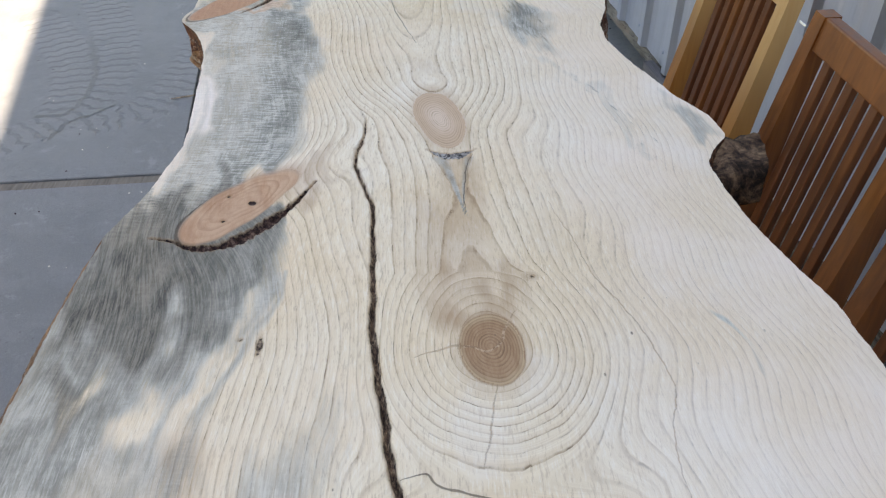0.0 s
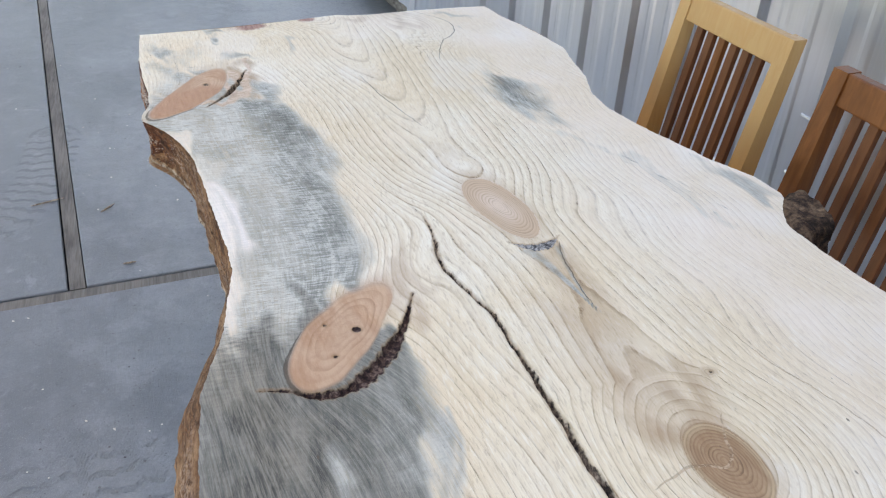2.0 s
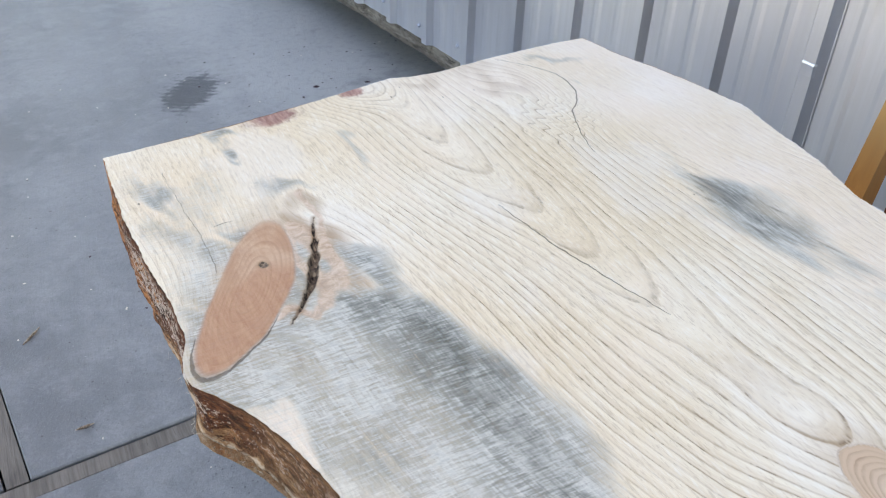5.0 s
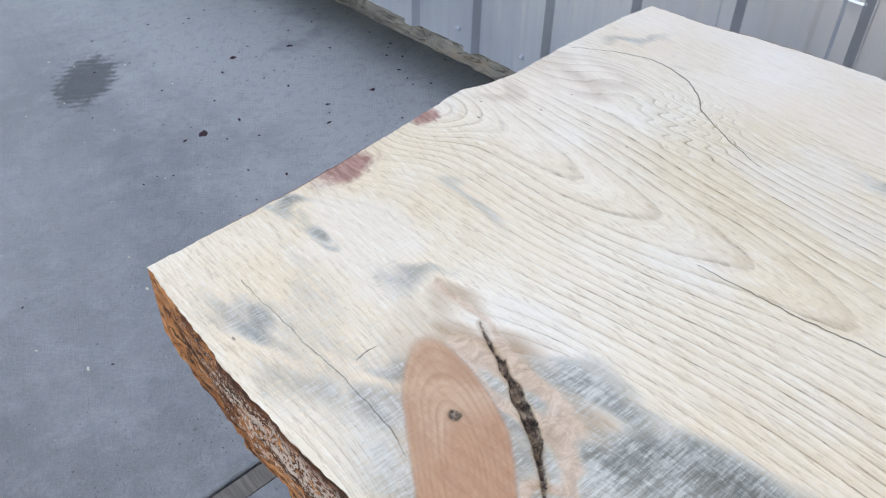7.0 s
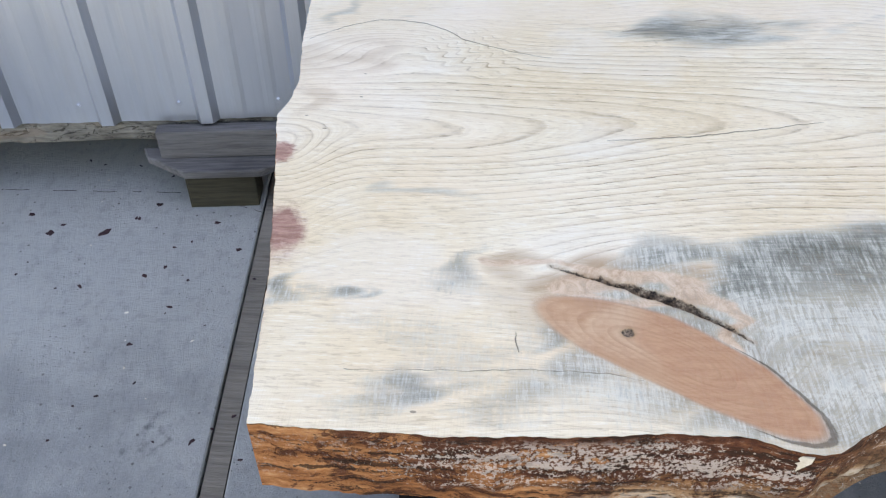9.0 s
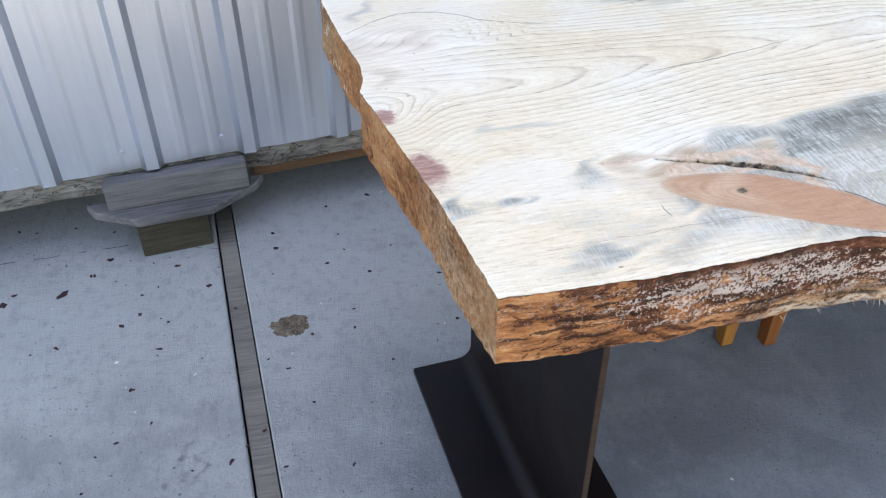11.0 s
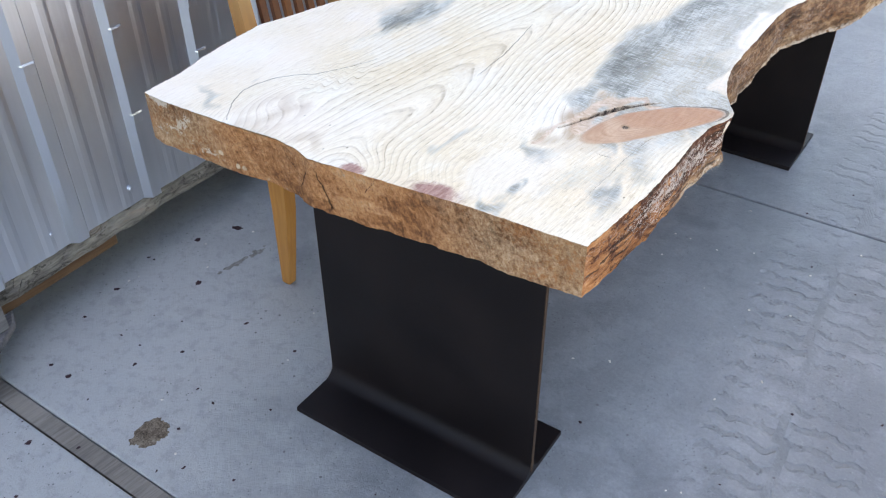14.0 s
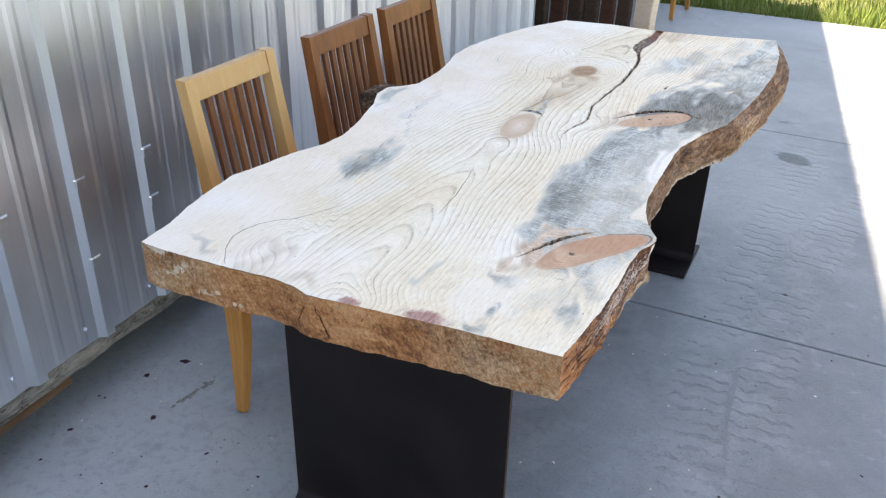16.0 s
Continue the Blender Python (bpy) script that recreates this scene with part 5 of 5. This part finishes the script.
    hy = y + 0.0007 * np.sin(x * 97 + y * 29) + 0.0005 * np.sin(x * 233 + 1)

    def hairs(first, second, lines):
        for pts, w in lines:
            dist, t = near_signed(hx, hy, pts)
            w = w * np.sin(np.pi * np.clip(t, 0.03, 0.97)) ** 0.5 - 0.02 * ((t <= 0) | (t >= 1))
            hit = np.abs(dist) - w < np.abs(first) - second
            first, second = np.where(hit, dist, first), np.where(hit, w, second)
        return first, second

    thin, half = (kf - 1.03) * 0.036, 0.0008 * soft(y, 1.83, 1.79) - 0.006 * soft(y, 1.82, 1.86)
    dist, w = (kl - 1.03) * 0.036, 0.0009 * soft(x, 0.17, 0.14) - 0.006 * soft(x, 0.16, 0.2)
    hit = np.abs(dist) - w < np.abs(thin) - half
    thin, half = np.where(hit, dist, thin), np.where(hit, w, half)
    thin, half = hairs(thin, half, ((HOOK, 0.0009), (FINE, 0.0008), (EDGE_SPLIT, 0.0001), (CROSS_SPLIT, 0.0003), (NEARSPLIT, 0.0012), (FOOT_LINE, 0.0006)))
    warm, warm_half = hairs(np.full(x.shape, 0.05), np.full(x.shape, -0.02), ((STAR, 0.0016), (STAR_DOWN, 0.0009), (RIGHT_LINE, 0.0008)))
    calm = np.maximum(soft(x, 0.34, 0.22) * soft(y, 1.90, 2.02), 0.9 * soft(x, 0.60, 0.74) * soft(y, 1.80, 2.0))
    calm = np.maximum(calm, 0.30 * soft(x, 0.62, 0.78) * soft(y, 1.4, 1.7))
    calm = np.maximum(calm, 1.25 * np.maximum(in_bay, soft(x - shoulder, 0.0, -0.02) * soft(y, 1.2, 1.1) * 0.9))
    calm = np.maximum(calm, 0.34 * soft(np.abs(x - xc), 0.085, 0.03) * soft(y, 1.45, 1.65))
    saw = np.maximum(soft(x, 0.34, 0.2) * soft(y, 1.05, 1.2), 0.12)
    return ring, blue, pink, red, brown, saw, blotch, kn, depth, np.clip(gap, -0.02, 0.05), thin, half, purple, calm, warm, warm_half, torn


table = empty("live_edge_table", 0.45, 1.2, 0, "pale pine live-edge slab table with bark edges on black steel legs", "table")


def under(ob, parent):
    """Parents ob and leaves it where it stands."""
    ob.parent = parent
    bpy.context.view_layer.update()
    ob.matrix_parent_inverse = parent.matrix_world.inverted()
    return ob


NU, NV = 401, 921
gx, gy = slab_grid(NU, NV)
ring, blue, pink, red, brown, saw, blotch, kn, depth, gap, thin, half, purple, calm, warm, warm_half, torn = slab_fields(gx, gy)
gz = TOP - depth + 0.0012 * np.sin(gx * 9) * np.sin(gy * 5)
verts = np.stack([gx, gy, gz], axis=-1).reshape(-1, 3)
me = mesh_from("slab", verts, grid_quads(NV, NU), WOOD)
for name, four in (("grain", (ring, blue, pink, red)), ("marks", (brown, saw, blotch, kn)), ("splits", (gap, thin, purple, half)), ("mood", (calm, warm, warm_half, torn))):
    at = me.attributes.new(name, "FLOAT_COLOR", "POINT")
    at.data.foreach_set("color", np.stack(four, axis=-1).astype(np.float32).ravel())
slab = under(new("slab", me), table)
slab["label"] = "pale sanded pine slab with knots and blue stain"


def edge_strip(name, rim, out, rows, flare, rough, material, seed, label):
    """A strip from the rim of the top down to the slab's underside, bulging outwards."""
    rim, out = np.asarray(rim), np.asarray(out)
    vs = np.zeros((rows, len(rim), 3))
    for r in range(rows):
        s = r / (rows - 1)
        for i, ((x, y), (ox, oy)) in enumerate(zip(rim, out)):
            tip = min(1.0, min(i, len(rim) - 1 - i) / 6.0)
            f = tip * flare(s, x, y)
            f += tip * rough * s ** 0.5 * (noise.noise((x * 14, y * 14, s * 1.6 + seed)) + 0.6 * noise.noise((x * 45, y * 45, s * 4 + seed)) + 0.35 * noise.noise((x * 120, y * 120, s * 9 + seed)))
            z = TOP - 0.0005 - s * THICK + (0.004 * noise.noise((x * 20, y * 20, seed + 5)) if r == rows - 1 else 0.0)
            vs[r, i] = (x + ox * f, y + oy * f, z)
    me = mesh_from(name, vs.reshape(-1, 3), grid_quads(rows, len(rim)), material)
    ob = under(new(name, me), slab)
    ob["label"] = label
    return ob


def normals(xs, ys, sign):
    tx, ty = np.gradient(xs), np.gradient(ys)
    ln = np.hypot(tx, ty)
    k = np.ones(9) / 9
    nx = np.convolve(np.pad(ty / ln * sign, 4, mode="edge"), k, mode="valid")
    ny = np.convolve(np.pad(-tx / ln * sign, 4, mode="edge"), k, mode="valid")
    return np.stack([nx, ny], axis=-1)


ST = 2
lx, ly = gx[::ST, 0], gy[::ST, 0]
rx, ry = gx[::ST, -1], gy[::ST, -1]
ax_, ay_ = gx[-1, ::ST], gy[-1, ::ST]
bx_, by_ = gx[0, ::ST], gy[0, ::ST]


def left_flare(s, x, y):
    bulge = float(np.interp(y, [0.1, 0.4, 0.8, 1.1, 1.3, 1.6, 1.75, 1.85, 2.0, 2.2], [0.03, 0.04, 0.03, 0.026, 0.008, 0.003, -0.012, 0.004, 0.004, 0.0]))
    return bulge * math.sin(min(1.0, s * 1.25) * math.pi * 0.62)


def right_flare(s, x, y):
    return 0.012 * math.sin(s * math.pi * 0.7)


def end_flare(s, x, y):
    return 0.003 * s


edge_strip("bark_edge", np.stack([lx, ly], -1), normals(lx, ly, -1), 20, left_flare, 0.0048, BARK, 1.0, "rough brown bark along the live edge")
edge_strip("bark_edge", np.stack([rx, ry], -1)[::-1], normals(rx[::-1], ry[::-1], -1), 14, right_flare, 0.008, BARK, 4.0, "rough brown bark along the live edge")
edge_strip("end_cut", np.stack([ax_, ay_], -1), normals(ax_, ay_, -1), 20, end_flare, 0.0040, ENDCUT, 7.0, "weathered brown saw-cut end")
edge_strip("end_cut", np.stack([bx_, by_], -1)[::-1], normals(bx_[::-1], by_[::-1], -1), 10, end_flare, 0.0025, ENDCUT, 9.0, "weathered brown saw-cut end")
under_me = mesh_from("underside", np.stack([gx[::8, ::8] * 0 + gx[::8, ::8], gy[::8, ::8], gx[::8, ::8] * 0 + TOP - THICK + 0.001], -1).reshape(-1, 3), grid_quads(*gx[::8, ::8].shape, flip=True), ENDCUT)
under(new("underside", under_me), slab)

# loose bast fibres hanging along the lower rim
bm = bmesh.new()
for k in range(34):
    y = random.choice((random.gauss(1.83, 0.03), random.gauss(1.77, 0.02), random.uniform(1.70, 1.95)))
    x, ln, turn = LEFT(y) - left_flare(1.0, 0, y) - 0.004, random.uniform(0.003, 0.010), random.uniform(-1.4, 1.4)
    rings = []
    for i in range(4):
        q = i / 3
        cx, cy = x - ln * q * math.cos(turn) * 0.6, y + ln * q * math.sin(turn) + 0.006 * q * q * math.sin(k)
        cz, r = TOP - THICK + 0.002 - 0.004 * q * (1 + math.sin(k * 2.1)), 0.00032 * (1 - 0.6 * q)
        rings.append([(cx, cy + r, cz), (cx, cy - r * 0.5, cz + r), (cx, cy - r * 0.5, cz - r)])
    loft(bm, rings)
bmesh.ops.recalc_face_normals(bm, faces=bm.faces[:])
fibres = under(link("fibres", bm, FLECK, label="pale loose bast fibres"), slab)
fibres["kind"] = "stuff"

# branch stub on the wall side
bm = bmesh.new()
rings = []
for i in range(13):
    s = i / 12
    ring_ = []
    for k in range(26):
        a = 2 * math.pi * k / 26
        ca, sa = math.cos(a), math.sin(a)
        sq = (abs(ca) ** 4 + abs(sa) ** 4) ** -0.25          # a squarish section
        p = Vector((0.845 + (0.122 + 0.012 * ca) * s, 1.268 + 0.022 * s + (0.058 - 0.006 * s) * ca * sq, 0.714 + 0.034 * sa * sq + 0.008 * soft(s, 0.2, 0.55)))
        p += Vector((0.35, 1, 0.8)) * (0.012 * noise.noise((s * 5, ca * 2, sa * 2 + 9)) + 0.006 * noise.noise((s * 16, ca * 6, sa * 6 + 2)))
        ring_.append(p)
    rings.append(ring_)
loft(bm, rings)
bmesh.ops.recalc_face_normals(bm, faces=bm.faces[:])
stub = under(link("branch_stub", bm, STUB, label="broken dark bark-covered branch stub", smooth=True), slab)
# a pale splinter hanging from the spur
bm = bmesh.new()
loft(bm, [[(0.008 * w * math.cos(q) + 0.2 * z * z / 0.03, 0.0022 * math.sin(q) - 0.25 * z, -z) for q in (0.5, 2.0, 3.6, 5.2)] for z, w in ((0, 0.7), (0.012, 1.0), (0.024, 0.6), (0.038, 0.15))])
bmesh.ops.recalc_face_normals(bm, faces=bm.faces[:])
sp = link("splinter", bm, FLECK, label="pale torn splinter")
sp.matrix_world = pose(0.001, 1.786, TOP - 0.004, 0, 0, 80)
under(sp, slab)


# ---- steel legs ----
def steel_leg(cx, cy, turn):
    """An upright of rolled wide-flange beam: web with filleted flanges above and below."""
    leg = new("leg")
    leg.matrix_world = pose(cx, cy, 0, 0, 0, turn)
    leg = under(leg, table)
    H, half, L, tw, tf, rf = TOP - THICK - 0.001, 0.128, 0.254, 0.005, 0.013, 0.030
    side = [(half, 0.0), (half, tf), (tw + rf, tf)]
    for k in range(1, 17):
        a = math.pi / 2 * k / 16
        side.append((tw + rf - rf * math.sin(a), tf + rf - rf * math.cos(a)))
    top = [(y, H - z) for y, z in side[::-1]]
    right = side + top
    out = right + [(-y, z) for y, z in right[::-1]]
    bm = bmesh.new()
    loft(bm, [[(-L, y, z) for y, z in out], [(L, y, z) for y, z in out]])
    bmesh.ops.recalc_face_normals(bm, faces=bm.faces[:])
    part("beam", bm, STEEL, leg, "black steel wide-flange beam standing on end")
    for e in (-1, 1):
        bm = bmesh.new()
        box(bm, *sorted((e * L, e * (L + 0.0012))), -tw + 0.0004, tw - 0.0004, 0.016, H - 0.016, 0.0004)
        part("cut_edge", bm, SAWNSTEEL, leg, "bare brown saw-cut edge of the web")
    return leg


steel_leg(0.4165, 2.0285, 5.1)
steel_leg(0.456, 0.437, 4.0)


# ---- chairs ----
def post_rings(points, sx, sy):
    return [[(x + a * sx * w, y + b * sy * w, z) for a, b in ((-0.5, -0.5), (0.5, -0.5), (0.5, 0.5), (-0.5, 0.5))] for x, y, z, w in points]


def worn(bm, offset=0.004):
    bmesh.ops.bevel(bm, geom=[e for e in bm.edges if len(e.link_faces) == 2 and e.calc_face_angle() > 0.8], offset=offset, segments=2, affect="EDGES")


def chair(frame_wood, leg_wood, slat_wood, odd_wood, label, top=0.906):
    """Slat-back dining chair; it faces -x, its origin is on the floor under the seat's middle."""
    c = empty("dining_chair", 0, 0, 0, label, "chair", "slat-back chairs along the wall")
    WB, WF, D = 0.163, 0.198, 0.22          # half widths at the back and the front, half depth

    def back_x(z):
        return float(np.interp(z, [0, 0.25, 0.45, 0.6, top], [D - 0.018, D - 0.030, D - 0.022, D + 0.0, D + 0.052]))

    for s in (-1, 1):
        bm = bmesh.new()
        rings_ = []
        for i in range(13):
            z = top * i / 12
            wx_ = float(np.interp(z, [0, 0.20, 0.42, 0.52, 0.70, top], [0.025, 0.044, 0.060, 0.048, 0.033, 0.028]))
            wy_ = float(np.interp(z, [0, 0.20, 0.42, top], [0.023, 0.034, 0.039, 0.030]))
            rings_.append([(back_x(z) + a * wx_, s * (WB - 0.017 + 0.014 * max(0.0, 1 - z / 0.4)) + b * wy_, z + 0.004 * (i == 0)) for a, b in ((-0.5, -0.5), (0.5, -0.5), (0.5, 0.5), (-0.5, 0.5))])
        loft(bm, rings_)
        worn(bm)
        post = part("back_post", bm, frame_wood, c)
        bm = bmesh.new()
        bmesh.ops.create_cone(bm, cap_ends=True, segments=14, radius1=0.010, radius2=0.0105, depth=0.006, matrix=pose(back_x(0), s * (WB - 0.003), 0.003))
        part("glide", bm, STEEL, post, "black plastic glide")
        bm = bmesh.new()
        loft(bm, post_rings([(-D, s * (WF - 0.02), 0.004, 0.52), (-D, s * (WF - 0.02), 0.36, 1.0), (-D, s * (WF - 0.02), 0.40, 1.0)], 0.052, 0.048))
        worn(bm)
        leg = part("front_leg", bm, leg_wood, c)
        bm = bmesh.new()
        bmesh.ops.create_cone(bm, cap_ends=True, segments=14, radius1=0.011, radius2=0.0115, depth=0.006, matrix=pose(-D, s * (WF - 0.02), 0.003))
        part("glide", bm, STEEL, leg, "black plastic glide")
        bm = bmesh.new()
        ring_ = [(-D + 0.018, WF - 0.02), (back_x(0.4) - 0.02, WB - 0.017)]
        (xa, ya), (xb, yb) = ring_
        outline = [(xa, s * ya - 0.011), (xb, s * yb - 0.011), (xb, s * yb + 0.011), (xa, s * ya + 0.011)]
        prism(bm, outline, 0.365, 0.425)
        worn(bm, 0.003)
        part("side_rail", bm, frame_wood, c)
    for name, z0, z1 in (("top_rail", top - 0.054, top - 0.001), ("lower_rail", 0.50, 0.54)):
        bm = bmesh.new()
        for v in box(bm, -0.011, 0.011, -WB + 0.031, WB - 0.031, z0, z1, 0.003):
            v.co.x += back_x(v.co.z)
        part(name, bm, frame_wood, c)
    n = 6
    for i in range(n):
        y = (i - (n - 1) / 2) * 0.0352
        bm = bmesh.new()
        for v in box(bm, -0.006, 0.006, y - 0.0095, y + 0.0095, 0.535, top - 0.052, 0.002):
            v.co.x += back_x(v.co.z)
        part("slat", bm, odd_wood if i == 3 else slat_wood, c)
    bm = bmesh.new()
    prism(bm, [(-D - 0.02, -WF), (D - 0.05, -WB), (D - 0.05, WB), (-D - 0.02, WF)], 0.4255, 0.450)
    worn(bm, 0.006)
    part("seat", bm, frame_wood, c)
    for x, w in ((-D, WF), (D - 0.03, WB)):
        bm = bmesh.new()
        box(bm, x - 0.011, x + 0.011, -w + 0.04, w - 0.04, 0.365, 0.425, 0.003)
        part("apron", bm, frame_wood, c)
    return c


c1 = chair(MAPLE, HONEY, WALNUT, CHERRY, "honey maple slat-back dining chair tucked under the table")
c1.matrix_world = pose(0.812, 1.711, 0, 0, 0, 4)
c2 = chair(CHERRY, CHERRY, WALNUT, WALNUT, "reddish cherry slat-back dining chair tucked under the table")
c2.matrix_world = pose(0.818, 1.268, 0, 0, 0, 4)
c3 = copy_thing(c2, pose(0.838, 0.890, 0, 0, 0, 4))

# ---- behind: stacked slabs, far stool, meadow ----
random.seed(11)
for x, y, w, d, h, mat, lab in ((1.580, -2.585, 0.088, 0.07, 1.75, DARKTIMBER, "dark rough-sawn timber slab standing on end"), (1.676, -2.525, 0.086, 0.06, 1.8, REDTIMBER, "reddish dark timber slab standing on end"),
                                (1.772, -2.465, 0.088, 0.08, 1.9, DARKTIMBER, "dark rough-sawn timber slab standing on end"), (1.870, -2.405, 0.090, 0.07, 2.0, DARKTIMBER, "dark rough-sawn timber slab standing on end"),
                                (1.975, -2.345, 0.100, 0.07, 1.9, REDTIMBER, "reddish dark timber slab standing on end"), (2.090, -2.285, 0.110, 0.08, 2.0, DARKTIMBER, "dark rough-sawn timber slab standing on end"),
                                (1.452, -2.665, 0.135, 0.10, 1.75, PALETIMBER, "pale sawn timber post standing on end")):
    bm = bmesh.new()
    rings = []
    for i in range(15):
        z = h * i / 14
        o = [0.012 * noise.noise((x * 5, z * 4, q)) for q in range(4)]
        rings.append([(-w / 2 + o[0], -d / 2 + o[1], z), (w / 2 + o[2], -d / 2 + o[1], z), (w / 2 + o[2], d / 2 + o[3], z), (-w / 2 + o[0], d / 2 + o[3], z)])
    loft(bm, rings)
    bmesh.ops.recalc_face_normals(bm, faces=bm.faces[:])
    worn(bm, 0.005)
    ob = link("timber_slab", bm, mat)
    ob.matrix_world = pose(x, y, 0, 3, 0, random.uniform(-9, 5))
    tagged(ob, lab, "timber", "timber standing in the shed")

stool = empty("stool", 1.59, -3.36, 0, "yellowish wooden stool with plain legs on the pad", "stool")
for sx in (-0.19, 0.19):
    for sy in (-0.20, 0.20):
        bm = bmesh.new()
        loft(bm, post_rings([(sx, sy, 0, 0.8), (sx * 0.85, sy * 0.85, 0.45, 1.0)], 0.035, 0.035))
        worn(bm, 0.003)
        part("leg", bm, MAPLE, stool)
bm = bmesh.new()
box(bm, -0.19, 0.19, -0.19, 0.19, 0.448, 0.478, 0.006)
part("seat", bm, MAPLE, stool)

# grass beyond the pad
rng = np.random.default_rng(5)
N = 26000
px = rng.uniform(-4.0, 4.5, N)
edge = J0.y - 6.19 + 0.082 * px
py = edge - 0.02 - rng.exponential(0.9, N)
hh = rng.uniform(0.06, 0.20, N) * (1 + 0.5 * np.sin(px * 2.3) * np.sin(py * 1.7))
an = rng.uniform(0, 2 * np.pi, N)
ln = rng.uniform(0.15, 0.7, N) * hh
wd = rng.uniform(0.002, 0.005, N)
cx, sx_ = np.cos(an), np.sin(an)
gv = np.zeros((N, 4, 3))
gv[:, 0] = np.stack([px - sx_ * wd, py + cx * wd, np.full(N, -0.09)], -1)
gv[:, 1] = np.stack([px + sx_ * wd, py - cx * wd, np.full(N, -0.09)], -1)
gv[:, 2] = np.stack([px + cx * ln + sx_ * wd * 0.3, py + sx_ * ln - cx * wd * 0.3, -0.09 + hh], -1)
gv[:, 3] = np.stack([px + cx * ln - sx_ * wd * 0.3, py + sx_ * ln + cx * wd * 0.3, -0.09 + hh], -1)
me = mesh_from("meadow_grass", gv.reshape(-1, 3), np.arange(4 * N).reshape(N, 4), GRASS, smooth=False)
tagged(new("meadow_grass", me), "tall dry green and yellow grass at the edge of the pad", "grass", kind="stuff")


# ---- crumbs and drips on the pad ----
def blob(bm, x, y, r, h, seed, stretch=1.0, turn=0.0):
    n = 17
    rim, c, s = [], math.cos(turn), math.sin(turn)
    for k in range(n):
        a = 2 * math.pi * k / n
        q = r * (1 + 0.45 * noise.noise((math.cos(a) * 1.3, math.sin(a) * 1.3, seed)) + 0.55 * noise.noise((math.cos(a) * 4, math.sin(a) * 4, seed + 7)))
        u, v = q * math.cos(a) * stretch, q * math.sin(a)
        rim.append((u * c - v * s, u * s + v * c))
    lo = [bm.verts.new((x + a, y + b, 0.0003)) for a, b in rim]
    hi = [bm.verts.new((x + a * 0.8, y + b * 0.8, h)) for a, b in rim]
    bm.faces.new(hi)
    for k in range(n):
        bm.faces.new((lo[k], lo[(k + 1) % n], hi[(k + 1) % n], hi[k]))


bm = bmesh.new()
DRIPS = [(1.340, 1.918, 9), (1.295, 1.809, 13), (1.329, 2.183, 8), (1.185, 2.035, 9), (1.298, 2.295, 6), (1.059, 2.315, 5), (1.209, 2.438, 6), (1.144, 2.433, 8), (0.161, 1.823, 5),
         (1.064, 3.05, 12), (1.129, 3.122, 8), (1.186, 2.826, 8), (1.127, 2.668, 7), (1.035, 2.592, 7), (0.966, 2.743, 6), (1.075, 2.922, 12), (0.936, 2.780, 6), (0.575, 3.504, 17),
         (0.843, 3.835, 12), (1.024, 3.798, 10), (0.926, 3.429, 7), (0.877, 3.346, 6), (1.076, 3.419, 9), (-0.13, 0.462, 7), (-0.184, 1.519, 4)]
for i, (x, y, r) in enumerate(DRIPS):
    blob(bm, x, y, r * 0.00075, 0.0012, i * 1.7, random.uniform(1.0, 1.7), random.uniform(0, 3))
for i in range(150):
    x, y = random.uniform(0.3, 1.4), random.uniform(2.0, 4.2)
    blob(bm, x, y, random.uniform(0.0012, 0.004), 0.001, i * 2.3 + 50, random.uniform(1, 2), random.uniform(0, 3))
for i in range(60):
    x, y = random.uniform(-1.2, 0.1), random.uniform(0.2, 4.2)
    blob(bm, x, y, random.uniform(0.001, 0.003), 0.001, i * 2.9 + 90, random.uniform(1, 2), random.uniform(0, 3))
tagged(link("drips", bm, DRIP), "dark dried drips and grit on the concrete", "stain", kind="stuff")
bm = bmesh.new()
for k in range(110):
    u, q = random.uniform(0, 1) ** 0.5, random.uniform(0, 2 * math.pi)
    blob(bm, 0.856 + 0.030 * u * math.cos(q), 2.416 + 0.036 * u * math.sin(q), random.uniform(0.004, 0.0105), 0.0004 + 0.000007 * k, k * 1.3, 1.2, random.uniform(0, 3))
tagged(link("rust_stain", bm, RUSTSPOT), "brown rough stain on the concrete by the table leg", "stain")
bm = bmesh.new()
for k in range(26):
    v = random.uniform(0, 1)
    blob(bm, 1.174 - 0.010 * v + random.gauss(0, 0.004), 1.975 - 0.16 * v, random.uniform(0.002, 0.0065), 0.0005 + 0.00002 * k, k * 2.1, 1.8, 1.5)
tagged(link("smudges", bm, SMUDGE), "row of dull brown smudges on the concrete", "stain", kind="stuff")
bm = bmesh.new()
for i in range(130):
    x, y = random.uniform(-0.9, 1.35), random.uniform(0.8, 4.2)
    blob(bm, x, y, random.uniform(0.001, 0.0028), 0.0015, i * 3.1, random.uniform(1, 2), random.uniform(0, 3))
tagged(link("flecks", bm, FLECK), "pale wood crumbs scattered on the concrete", "crumb", kind="stuff")
for x, y, L, a in ((-0.372, 2.948, 0.05, 20), (-0.195, 2.87, 0.03, 50), (-0.13, 2.54, 0.018, 5)):
    bm = bmesh.new()
    loft(bm, [[(u, 0.003 * w * math.cos(q), 0.0035 + 0.003 * w * math.sin(q)) for q in (0.5, 2.0, 3.6, 5.2)] for u, w in ((-L, 0.4), (-L * 0.3, 1.0), (L * 0.4, 0.9), (L, 0.3))])
    bmesh.ops.recalc_face_normals(bm, faces=bm.faces[:])
    ob = link("bark_chip", bm, BARK)
    ob.matrix_world = pose(x, y, 0, 0, 0, a)
    tagged(ob, "small splinter of brown bark on the concrete", "splinter", "splinters on the pad")
